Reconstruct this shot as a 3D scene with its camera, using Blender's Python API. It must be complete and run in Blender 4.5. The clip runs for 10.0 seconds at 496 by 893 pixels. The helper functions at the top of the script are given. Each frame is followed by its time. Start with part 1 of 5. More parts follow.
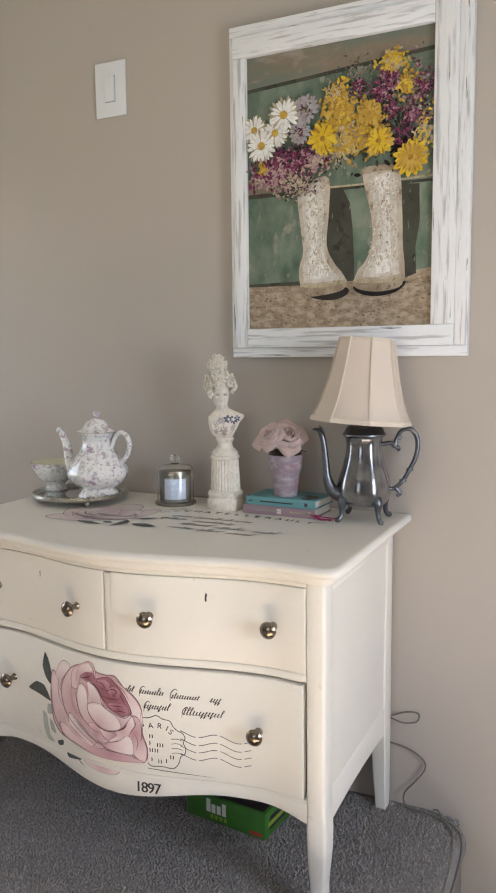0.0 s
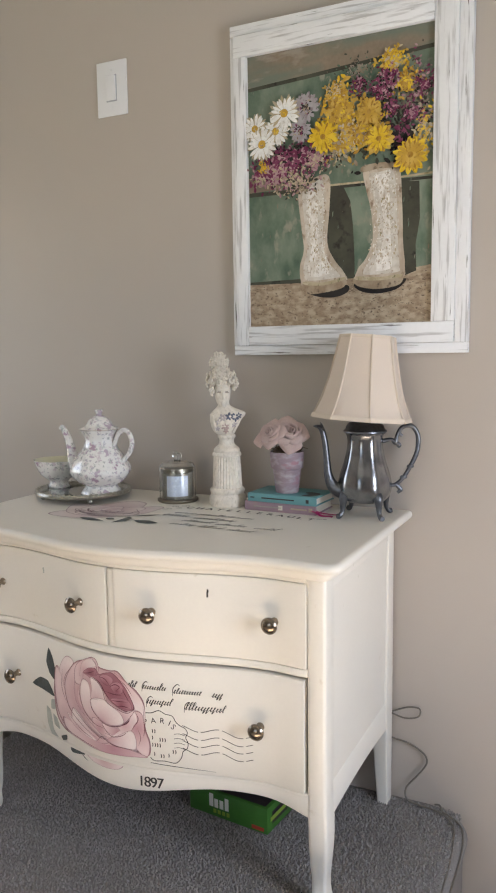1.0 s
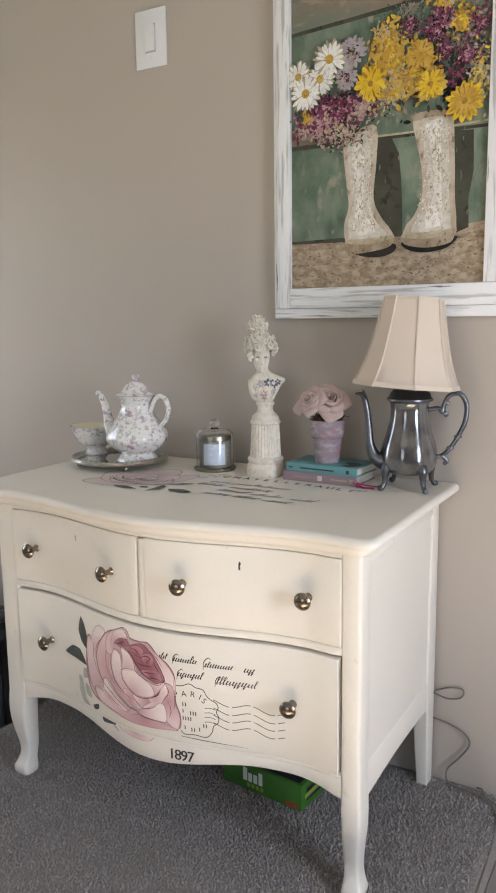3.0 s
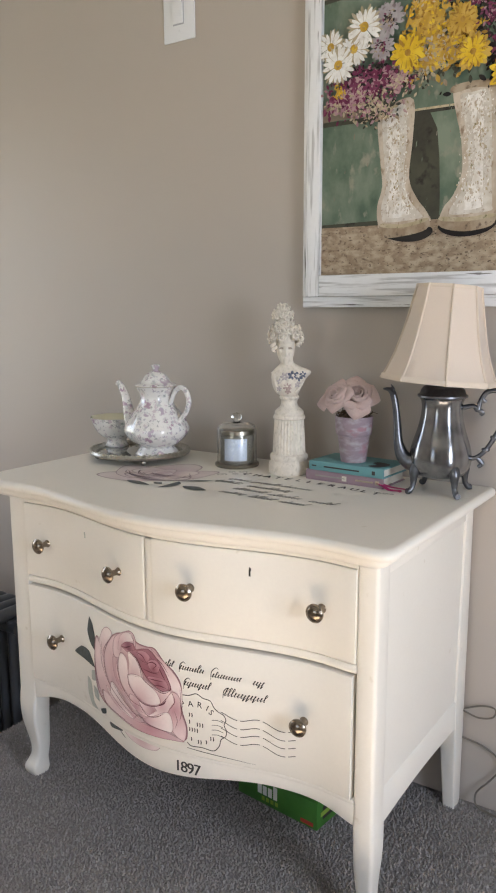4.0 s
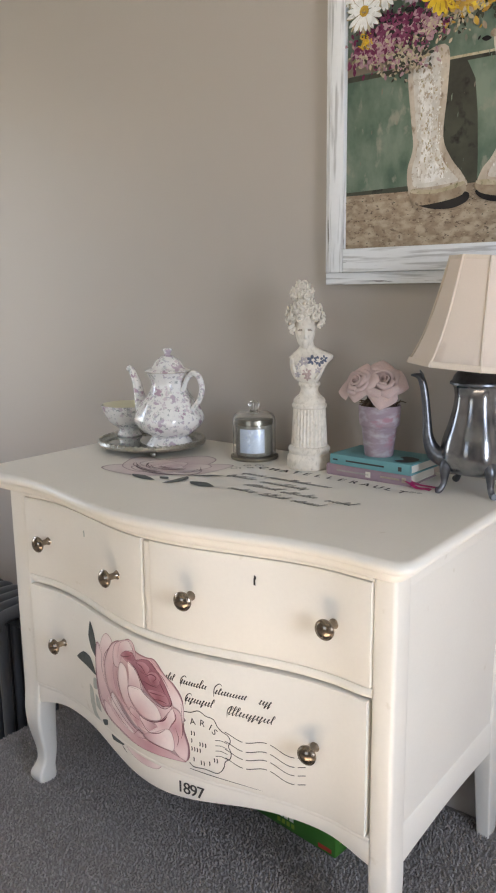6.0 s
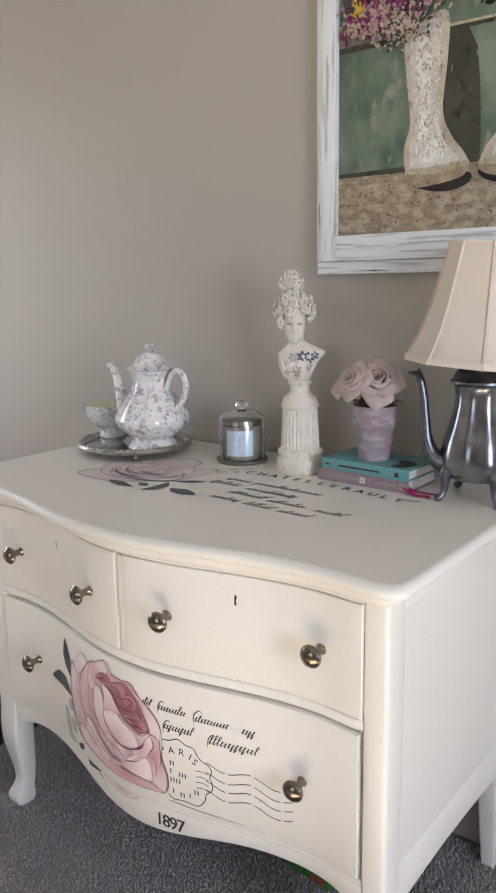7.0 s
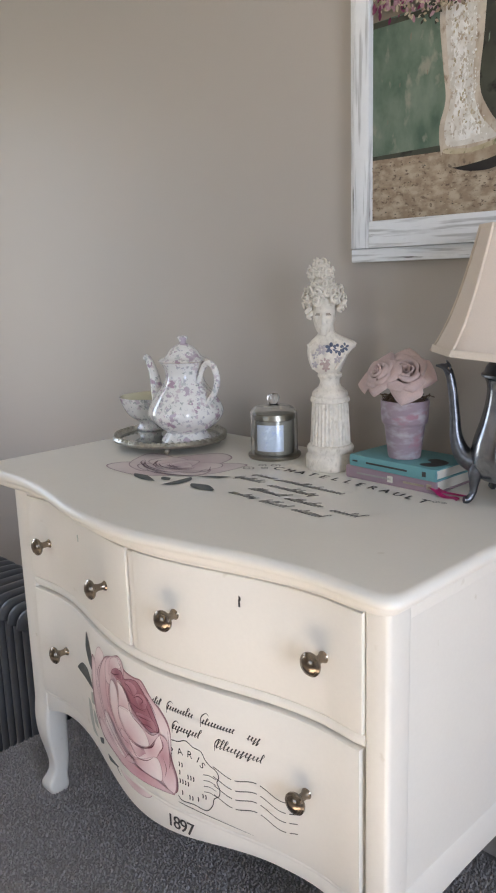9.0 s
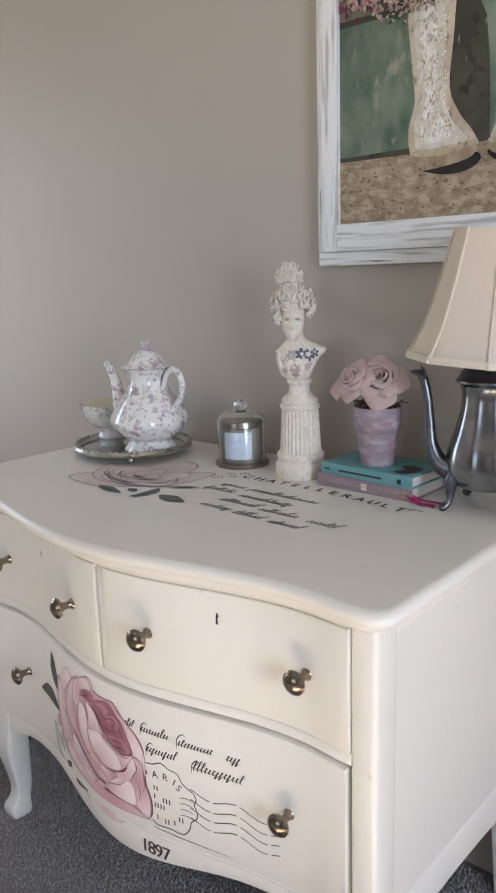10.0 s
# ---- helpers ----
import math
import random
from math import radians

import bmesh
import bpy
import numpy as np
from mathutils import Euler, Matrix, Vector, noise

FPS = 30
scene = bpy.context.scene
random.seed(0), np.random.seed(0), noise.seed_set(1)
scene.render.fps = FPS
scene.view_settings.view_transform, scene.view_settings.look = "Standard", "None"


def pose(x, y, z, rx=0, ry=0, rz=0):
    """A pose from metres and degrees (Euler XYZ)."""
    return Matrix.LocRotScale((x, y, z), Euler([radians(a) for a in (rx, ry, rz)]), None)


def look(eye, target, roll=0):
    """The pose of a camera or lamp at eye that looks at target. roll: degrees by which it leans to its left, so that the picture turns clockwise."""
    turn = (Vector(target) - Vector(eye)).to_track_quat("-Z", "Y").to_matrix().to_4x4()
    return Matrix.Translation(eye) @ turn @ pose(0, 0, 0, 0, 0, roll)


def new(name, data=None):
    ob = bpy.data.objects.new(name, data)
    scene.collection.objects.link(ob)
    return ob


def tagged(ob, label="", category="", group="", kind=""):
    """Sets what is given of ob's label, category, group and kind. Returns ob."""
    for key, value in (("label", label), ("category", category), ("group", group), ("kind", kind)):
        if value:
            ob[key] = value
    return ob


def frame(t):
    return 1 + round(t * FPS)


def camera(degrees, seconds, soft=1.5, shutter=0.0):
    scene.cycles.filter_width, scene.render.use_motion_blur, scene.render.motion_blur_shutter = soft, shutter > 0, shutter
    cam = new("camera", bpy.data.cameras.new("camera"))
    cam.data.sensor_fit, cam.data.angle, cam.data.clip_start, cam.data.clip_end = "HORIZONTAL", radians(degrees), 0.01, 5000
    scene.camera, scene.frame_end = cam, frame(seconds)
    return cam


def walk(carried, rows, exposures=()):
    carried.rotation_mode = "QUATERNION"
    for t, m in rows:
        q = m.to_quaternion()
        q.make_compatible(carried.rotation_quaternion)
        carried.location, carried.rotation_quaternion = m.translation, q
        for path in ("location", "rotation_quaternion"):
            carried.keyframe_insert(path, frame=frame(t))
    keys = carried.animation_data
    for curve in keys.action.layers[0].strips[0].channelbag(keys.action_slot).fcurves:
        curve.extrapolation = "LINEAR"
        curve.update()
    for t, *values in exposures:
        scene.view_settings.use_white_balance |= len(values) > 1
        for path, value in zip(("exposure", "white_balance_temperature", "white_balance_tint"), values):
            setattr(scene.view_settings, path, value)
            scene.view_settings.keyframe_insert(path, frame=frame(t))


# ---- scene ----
cam = camera(35.6, 10.0, 2.0)
PATH = [
    (0, (0.06, 0.045, 1.236), (-0.802, 1.834, 0.998), -0.6),
    (0.5, (0.068, 0.042, 1.234), (-0.796, 1.831, 1.001), -0.7),
    (1, (0.072, 0.038, 1.236), (-0.8, 1.821, 0.992), -0.8),
    (1.5, (0.079, 0.04, 1.229), (-0.813, 1.812, 0.972), -1.0),
    (2, (0.079, 0.043, 1.23), (-0.839, 1.798, 0.949), -1.1),
    (2.5, (0.073, 0.069, 1.225), (-0.876, 1.803, 0.92), -1.0),
    (4, (0.084, 0.263, 1.223), (-1.022, 1.892, 0.872), -0.2),
    (4.5, (0.125, 0.315, 1.223), (-1.045, 1.896, 0.863), -0.1),
    (5, (0.144, 0.352, 1.215), (-1.059, 1.907, 0.845), -0.1),
    (5.5, (0.106, 0.397, 1.214), (-1.104, 1.943, 0.831), -0.5),
    (7, (0.019, 0.574, 1.215), (-1.205, 2.099, 0.797), -1.1),
    (7.5, (0.035, 0.648, 1.212), (-1.265, 2.106, 0.784), -1.2),
    (8, (0.058, 0.681, 1.212), (-1.309, 2.074, 0.777), -1.4),
    (8.5, (0.069, 0.689, 1.211), (-1.333, 2.047, 0.776), -1.6),
    (9, (0.086, 0.702, 1.206), (-1.313, 2.065, 0.775), -1.8),
    (9.5, (0.067, 0.705, 1.213), (-1.282, 2.114, 0.774), -1.8),
    (10, (0.026, 0.704, 1.215), (-1.275, 2.159, 0.78), -1.8),
]
walk(cam, [(t, look(eye, target, roll)) for t, eye, target, roll in PATH], [(0, 3.0, 6800, 15), (4, 3.06, 6800, 15), (5.5, 3.07, 6750, 15), (7, 3.03, 6560, 16), (8.5, 3.0, 6430, 16), (10, 2.98, 6410, 16)])

# ---------------------------------------------------------------- light
ZT = 0.815            # height of the dresser's top over the landing
WALL_Y = 2.028        # face of the wall behind the dresser
LOW = -0.36           # lower floor beside the landing
LEFT_X, RIGHT_X, FRONT_Y, CEIL_Z = -3.0, 1.35, -2.2, 2.62

world = bpy.data.worlds.new("world")
scene.world = world
world.use_nodes = True
wn = world.node_tree
sky = wn.nodes.new("ShaderNodeTexSky")
sky.sky_type = "NISHITA"
sky.sun_disc = False
sky.sun_elevation, sky.sun_rotation = radians(42), radians(83)
wn.nodes["Background"].inputs["Strength"].default_value = 0.05
wn.links.new(sky.outputs["Color"], wn.nodes["Background"].inputs["Color"])

sun = new("sun", bpy.data.lights.new("sun", "SUN"))
sun.data.energy, sun.data.angle, sun.data.color = 5.0, radians(0.6), (1.0, 0.93, 0.82)
sun.matrix_world = look((6, 0.92, 5.4), (0, 0.20, 0))


def window_light(name, eye, target, wide, high, watts, colour):
    lamp = new(name, bpy.data.lights.new(name, "AREA"))
    lamp.data.shape, lamp.data.size, lamp.data.size_y = "RECTANGLE", wide, high
    lamp.data.energy, lamp.data.color = watts, colour
    lamp.matrix_world = look(eye, target)


window_light("sky_light_east", (RIGHT_X + 0.05, 0.66, 1.13), (0, 0.66, 1.13), 0.8, 1.20, 4.7, (0.70, 0.83, 1.0))
window_light("sky_light_south", (-0.7, FRONT_Y - 0.05, 1.35), (-0.7, 0, 1.35), 1.7, 1.4, 0.8, (0.92, 0.95, 1.0))
window_light("sky_light_west", (LEFT_X - 0.05, 1.25, 1.25), (0, 1.25, 1.25), 0.8, 1.3, 1.0, (0.85, 0.92, 1.0))

# ---------------------------------------------------------------- materials
def material(name, colour, rough=0.6, metal=0.0, grain=60.0, vary=0.06, stain=4.0, stained=0.05, bump=0.1, depth=0.001, coat=0.0, spec=0.5, piece=0.0):
    """A surface with fine grain, broad stains and fine relief; piece: how much one piece differs from the next."""
    m = bpy.data.materials.new(name)
    m.use_nodes = True
    t, n, l = m.node_tree, m.node_tree.nodes, m.node_tree.links
    b = n["Principled BSDF"]
    b.inputs["Roughness"].default_value, b.inputs["Metallic"].default_value = rough, metal
    b.inputs["Coat Weight"].default_value, b.inputs["Specular IOR Level"].default_value = coat, spec
    place = n.new("ShaderNodeTexCoord").outputs["Object"]
    fine, broad = n.new("ShaderNodeTexNoise"), n.new("ShaderNodeTexNoise")
    for tex, size, detail in ((fine, grain, 6.0), (broad, stain, 4.0)):
        tex.inputs["Scale"].default_value, tex.inputs["Detail"].default_value = size, detail
        l.new(place, tex.inputs["Vector"])
    last = None
    total = n.new("ShaderNodeMath")
    total.operation = "MULTIPLY_ADD"
    l.new(fine.outputs["Fac"], total.inputs[0])
    total.inputs[1].default_value, total.inputs[2].default_value = 2 * vary, 1 - vary
    add = n.new("ShaderNodeMath")
    add.operation = "MULTIPLY_ADD"
    l.new(broad.outputs["Fac"], add.inputs[0])
    add.inputs[1].default_value, add.inputs[2].default_value = 2 * stained, 1 - stained
    both = n.new("ShaderNodeMath")
    both.operation = "MULTIPLY"
    l.new(total.outputs[0], both.inputs[0])
    l.new(add.outputs[0], both.inputs[1])
    last = both
    if piece:
        info, pm, mul = n.new("ShaderNodeObjectInfo"), n.new("ShaderNodeMath"), n.new("ShaderNodeMath")
        pm.operation, mul.operation = "MULTIPLY_ADD", "MULTIPLY"
        l.new(info.outputs["Random"], pm.inputs[0])
        pm.inputs[1].default_value, pm.inputs[2].default_value = 2 * piece, 1 - piece
        l.new(pm.outputs[0], mul.inputs[0])
        l.new(both.outputs[0], mul.inputs[1])
        last = mul
    tint = n.new("ShaderNodeVectorMath")
    tint.operation = "SCALE"
    tint.inputs[0].default_value = colour
    l.new(last.outputs[0], tint.inputs["Scale"])
    l.new(tint.outputs[0], b.inputs["Base Color"])
    if bump:
        relief = n.new("ShaderNodeBump")
        relief.inputs["Strength"].default_value, relief.inputs["Distance"].default_value = bump, depth
        l.new(fine.outputs["Fac"], relief.inputs["Height"])
        l.new(relief.outputs["Normal"], b.inputs["Normal"])
    return m


def colour_input(m):
    b = m.node_tree.nodes["Principled BSDF"]
    return b.inputs["Base Color"].links[0].from_socket, b.inputs["Base Color"]


def over(m, fac, colour):
    """Lays another colour over a material's own where fac (a socket) says."""
    t = m.node_tree
    own, slot = colour_input(m)
    mix = t.nodes.new("ShaderNodeMix")
    mix.data_type = "RGBA"
    t.links.new(fac, mix.inputs[0])
    t.links.new(own, mix.inputs[6])
    if isinstance(colour, tuple):
        mix.inputs[7].default_value = (*colour, 1)
    else:
        t.links.new(colour, mix.inputs[7])
    t.links.new(mix.outputs[2], slot)
    return m


def noise_mask(m, scale, low, high, detail=5.0, stretch=(1, 1, 1), seed=0.0):
    """A mask of patches: 0 under low, 1 over high of a noise."""
    t = m.node_tree
    n = t.nodes
    mapping = n.new("ShaderNodeMapping")
    mapping.inputs["Scale"].default_value = stretch
    mapping.inputs["Location"].default_value = (seed, seed * 0.7, seed * 1.3)
    t.links.new(n.new("ShaderNodeTexCoord").outputs["Object"], mapping.inputs["Vector"])
    tex, ramp = n.new("ShaderNodeTexNoise"), n.new("ShaderNodeMapRange")
    tex.inputs["Scale"].default_value, tex.inputs["Detail"].default_value = scale, detail
    ramp.inputs["From Min"].default_value, ramp.inputs["From Max"].default_value = low, high
    t.links.new(mapping.outputs[0], tex.inputs["Vector"])
    t.links.new(tex.outputs["Fac"], ramp.inputs["Value"])
    return ramp.outputs["Result"]


def dots(m, scale, radius, soft, colours, seed=0.0):
    """Small painted flowers: cells whose middles take one of the colours."""
    t = m.node_tree
    n = t.nodes
    mapping, cells, near, ramp = n.new("ShaderNodeMapping"), n.new("ShaderNodeTexVoronoi"), n.new("ShaderNodeMapRange"), n.new("ShaderNodeValToRGB")
    warp, mixv = n.new("ShaderNodeTexNoise"), n.new("ShaderNodeVectorMath")
    mapping.inputs["Location"].default_value = (seed, seed, seed * 0.3)
    t.links.new(n.new("ShaderNodeTexCoord").outputs["Object"], mapping.inputs["Vector"])
    warp.inputs["Scale"].default_value = scale * 2.2
    mixv.operation = "MULTIPLY_ADD"
    mixv.inputs[1].default_value = (1.5 / scale,) * 3
    t.links.new(mapping.outputs[0], warp.inputs["Vector"])
    t.links.new(warp.outputs["Color"], mixv.inputs[0])
    t.links.new(mapping.outputs[0], mixv.inputs[2])
    cells.inputs["Scale"].default_value = scale
    t.links.new(mixv.outputs[0], cells.inputs["Vector"])
    near.inputs["From Min"].default_value, near.inputs["From Max"].default_value = radius + soft, radius
    t.links.new(cells.outputs["Distance"], near.inputs["Value"])
    ramp.color_ramp.interpolation = "CONSTANT"
    while len(ramp.color_ramp.elements) < len(colours):
        ramp.color_ramp.elements.new(0.5)
    for i, c in enumerate(colours):
        ramp.color_ramp.elements[i].position, ramp.color_ramp.elements[i].color = i / len(colours), (*c, 1)
    sep = n.new("ShaderNodeSeparateColor")
    t.links.new(cells.outputs["Color"], sep.inputs[0])
    t.links.new(sep.outputs[0], ramp.inputs["Fac"])
    return over(m, near.outputs["Result"], ramp.outputs["Color"])


def glass_material(name, colour=(0.97, 0.98, 0.97)):
    m = bpy.data.materials.new(name)
    m.use_nodes = True
    b = m.node_tree.nodes["Principled BSDF"]
    b.inputs["Base Color"].default_value = (*colour, 1)
    b.inputs["Transmission Weight"].default_value, b.inputs["Roughness"].default_value, b.inputs["IOR"].default_value = 1.0, 0.02, 1.45
    return m


WALL = material("greige_wall_paint", (0.460, 0.407, 0.357), 0.55, grain=420, vary=0.03, stain=1.6, stained=0.03, bump=0.12, depth=0.0006)
CEILING = material("white_ceiling_paint", (0.78, 0.77, 0.74), 0.9, grain=200, bump=0.1)
BOARDS = material("pale_oak_floor", (0.72, 0.63, 0.52), 0.45, grain=30, vary=0.12, stain=3, stained=0.1)
CARPET = material("grey_carpet", (0.255, 0.237, 0.228), 0.95, grain=260, vary=0.35, stain=9, stained=0.12, bump=0.8, depth=0.004, spec=0.1)
TUFT = material("carpet_yarn", (0.295, 0.273, 0.263), 0.95, grain=150, vary=0.35, stain=9, stained=0.12, bump=0, spec=0.1)
PAINT = material("cream_chalk_paint", (0.79, 0.75, 0.675), 0.42, grain=150, vary=0.025, stain=7, stained=0.03, bump=0.06, depth=0.0006, coat=0.08)
over(PAINT, noise_mask(PAINT, 26, 0.70, 0.76, 8), (0.70, 0.65, 0.56))
# near-black put in for the shade inside gaps and keyholes
GAP = material("gap_shade_black", (0.03, 0.025, 0.02), 0.9)
BRASS = material("aged_brass", (0.27, 0.22, 0.17), 0.22, 1.0, grain=90, vary=0.25, stain=40, stained=0.15, bump=0.05)
SILVER = material("tarnished_silver", (0.34, 0.345, 0.36), 0.23, 1.0, grain=40, vary=0.12, stain=14, stained=0.22, bump=0.03)
over(SILVER, noise_mask(SILVER, 22, 0.46, 0.72, 6), (0.13, 0.135, 0.15))
SILVER_DARK = material("dark_tarnished_silver", (0.15, 0.155, 0.17), 0.34, 1.0, grain=120, vary=0.35, stain=30, stained=0.3, bump=0.3, depth=0.002)
TRAY_SILVER = material("worn_silver_rim", (0.44, 0.42, 0.365), 0.30, 0.95, grain=160, vary=0.3, stain=40, stained=0.25, bump=0.4, depth=0.002)
MIRROR = material("tray_mirror", (0.45, 0.47, 0.45), 0.04, 1.0, grain=30, vary=0.03, stain=20, stained=0.06, bump=0)
CHINA = material("white_china", (0.82, 0.80, 0.77), 0.12, grain=40, vary=0.02, stain=10, stained=0.02, bump=0, coat=0.6)
dots(CHINA, 74, 0.34, 0.14, [(0.58, 0.59, 0.57), (0.62, 0.53, 0.56), (0.82, 0.80, 0.77), (0.66, 0.58, 0.60), (0.55, 0.53, 0.56)], 1.7)
dots(CHINA, 96, 0.30, 0.12, [(0.82, 0.80, 0.77), (0.40, 0.42, 0.40), (0.82, 0.80, 0.77), (0.50, 0.48, 0.52)], 3.3)
dots(CHINA, 36, 0.30, 0.12, [(0.82, 0.80, 0.77), (0.46, 0.33, 0.40), (0.82, 0.80, 0.77), (0.52, 0.43, 0.49)], 5.1)
CHINA_PLAIN = material("cream_china_inside", (0.72, 0.69, 0.52), 0.15, grain=30, vary=0.02, coat=0.5, bump=0)
GILT = material("worn_gilt_rim", (0.42, 0.36, 0.27), 0.3, 0.6, grain=80, vary=0.3)
PLASTER = material("antiqued_plaster", (0.76, 0.69, 0.595), 0.7, grain=120, vary=0.14, stain=30, stained=0.12, bump=0.5, depth=0.0015)
over(PLASTER, noise_mask(PLASTER, 150, 0.53, 0.80, 8, (1, 1, 0.5)), (0.50, 0.43, 0.34))
BUST_BLUE = material("slate_blue_china_paint", (0.12, 0.13, 0.18), 0.6, grain=200, vary=0.3, stain=60, stained=0.25)
BUST_MAUVE = material("grey_mauve_china_paint", (0.50, 0.44, 0.43), 0.6, grain=200, vary=0.3, stain=60, stained=0.25)
BUST_SOCKET = material("umber_eye_socket", (0.34, 0.285, 0.23), 0.7, grain=160, vary=0.4, stain=70, stained=0.4, bump=0.4, depth=0.0015)
BUST_PINK = material("dull_pink_china_paint", (0.50, 0.37, 0.33), 0.6, grain=200, vary=0.3, stain=60, stained=0.25)
GLASS = glass_material("clear_glass")
WAX = material("grey_wax", (0.19, 0.17, 0.135), 0.5, grain=20, vary=0.05)
METAL_GREY = material("pewter_lid", (0.28, 0.255, 0.21), 0.35, 1.0, grain=60, vary=0.15)
LABEL = material("pale_blue_label", (0.48, 0.52, 0.58), 0.6, grain=40, vary=0.03)
dots(LABEL, 90, 0.26, 0.1, [(0.60, 0.64, 0.70), (0.38, 0.44, 0.60), (0.60, 0.64, 0.70), (0.50, 0.54, 0.66)], 2.2)
MAUVE_POT = material("marbled_mauve_clay", (0.30, 0.225, 0.255), 0.7, grain=45, vary=0.1, stain=16, stained=0.15, bump=0.2)
over(MAUVE_POT, noise_mask(MAUVE_POT, 30, 0.48, 0.66, 5, (1, 1, 2.2)), (0.42, 0.375, 0.395))
over(MAUVE_POT, noise_mask(MAUVE_POT, 22, 0.58, 0.68, 5, (1, 1, 1.6), 4.0), (0.36, 0.19, 0.225))
FELT_ROSE = material("dusty_pink_felt", (0.85, 0.67, 0.62), 0.9, grain=300, vary=0.1, stain=30, stained=0.08, bump=0.3, depth=0.001, spec=0.2)
MOSS = material("brown_moss", (0.10, 0.065, 0.04), 0.95, grain=200, vary=0.5, bump=0.6, depth=0.003)
TEAL = material("teal_cloth_cover", (0.12, 0.29, 0.30), 0.55, grain=300, vary=0.06, stain=12, stained=0.08)
MAUVE_BOOK = material("mauve_cover", (0.29, 0.20, 0.23), 0.5, grain=60, vary=0.08, stain=11, stained=0.12)
over(MAUVE_BOOK, noise_mask(MAUVE_BOOK, 9, 0.48, 0.62, 3, (1, 0.2, 0.2), 2.0), (0.34, 0.29, 0.21))
PAGES = material("book_pages", (0.62, 0.58, 0.50), 0.9, grain=30, vary=0.1)
RIBBON = material("magenta_ribbon", (0.42, 0.02, 0.13), 0.45, grain=200, vary=0.1)
SHADE = material("cream_lampshade_cloth", (0.68, 0.575, 0.485), 0.85, grain=500, vary=0.05, stain=8, stained=0.03, bump=0.15, depth=0.0006, spec=0.2)
SHADE_TRIM = material("lampshade_braid", (0.66, 0.56, 0.46), 0.85, grain=500, vary=0.08, bump=0.2, spec=0.2)
CORD = material("grey_cord", (0.16, 0.14, 0.115), 0.5, grain=80, vary=0.1)
WHITE_PLASTIC = material("white_switch_plastic", (0.76, 0.765, 0.78), 0.35, grain=30, vary=0.01, stained=0.02, bump=0)
IRON = material("dark_grey_iron_paint", (0.085, 0.09, 0.10), 0.38, grain=60, vary=0.08, stain=8, stained=0.12, bump=0.15)
GREEN_BOX = material("green_printed_card", (0.045, 0.16, 0.025), 0.45, grain=30, vary=0.15, stain=14, stained=0.35, bump=0.02)
BOX_DARK = material("dark_printed_card", (0.03, 0.022, 0.025), 0.45, grain=30, vary=0.2)
BOX_WHITE = material("white_print", (0.70, 0.72, 0.66), 0.5)
BOX_LIME = material("lime_print", (0.24, 0.36, 0.05), 0.5)
BOX_RED = material("red_print", (0.40, 0.05, 0.03), 0.5)
INK = material("black_transfer_ink", (0.035, 0.03, 0.028), 0.5, grain=400, vary=0.3, stain=60, stained=0.3, bump=0)
INK_GREY = material("faded_transfer_ink", (0.30, 0.28, 0.25), 0.5, grain=300, vary=0.2, stain=60, stained=0.25, bump=0)
LEAF_INK = material("grey_green_transfer_leaf", (0.075, 0.085, 0.08), 0.5, grain=120, vary=0.3, stain=60, stained=0.5, bump=0)
LEAF_PALE = material("pale_sage_transfer_leaf", (0.42, 0.44, 0.39), 0.5, grain=120, vary=0.15, stain=60, stained=0.2, bump=0)

DISTRESSED = material("distressed_white_paint", (0.80, 0.80, 0.81), 0.6, grain=90, vary=0.04, stain=12, stained=0.04, bump=0.35, depth=0.002)
DISTRESSED_UP = DISTRESSED.copy()
DISTRESSED_UP.name = "distressed_white_paint_upright"
for m, stretch in ((DISTRESSED, (0.10, 1, 1.6)), (DISTRESSED_UP, (1.6, 1, 0.10))):
    over(m, noise_mask(m, 75, 0.53, 0.66, 9, stretch), (0.50, 0.49, 0.49))
    over(m, noise_mask(m, 95, 0.66, 0.71, 9, stretch, 3.0), (0.14, 0.12, 0.105))


def petal_material(name, deep, light, line):
    """Painted petals: 'tone' red marks the drawn outline, green runs from the petal's foot to its tip."""
    m = material(name, light, 0.5, grain=150, vary=0.05, stain=25, stained=0.14, bump=0)
    t = m.node_tree
    at, sep = t.nodes.new("ShaderNodeAttribute"), t.nodes.new("ShaderNodeSeparateColor")
    at.attribute_name = "tone"
    t.links.new(at.outputs["Color"], sep.inputs[0])
    over(m, sep.outputs[1], deep)
    power = t.nodes.new("ShaderNodeMath")
    power.operation = "POWER"
    power.inputs[1].default_value = 3.0
    t.links.new(sep.outputs[0], power.inputs[0])
    return over(m, power.outputs[0], line)


PETAL = petal_material("pink_transfer_petal", (0.52, 0.27, 0.30), (0.79, 0.63, 0.62), (0.26, 0.11, 0.13))
PETAL_PALE = petal_material("pale_transfer_petal", (0.62, 0.38, 0.40), (0.84, 0.74, 0.71), (0.34, 0.16, 0.18))
PETAL_DEEP = petal_material("deep_transfer_petal", (0.26, 0.075, 0.105), (0.52, 0.27, 0.30), (0.12, 0.03, 0.045))
PETAL_LILAC = petal_material("lilac_transfer_petal", (0.40, 0.22, 0.27), (0.74, 0.66, 0.63), (0.20, 0.10, 0.13))


def paint_tones(name, a, b, c, scale, stretch=(1, 1, 1), low=0.42, high=0.62):
    m = material(name, a, 0.75, grain=120, vary=0.18, stain=20, stained=0.18, bump=0, spec=0.15)
    over(m, noise_mask(m, scale, low, high, 8, stretch), b)
    return over(m, noise_mask(m, scale * 2.3, 0.58, 0.68, 8, stretch, 6.0), c)


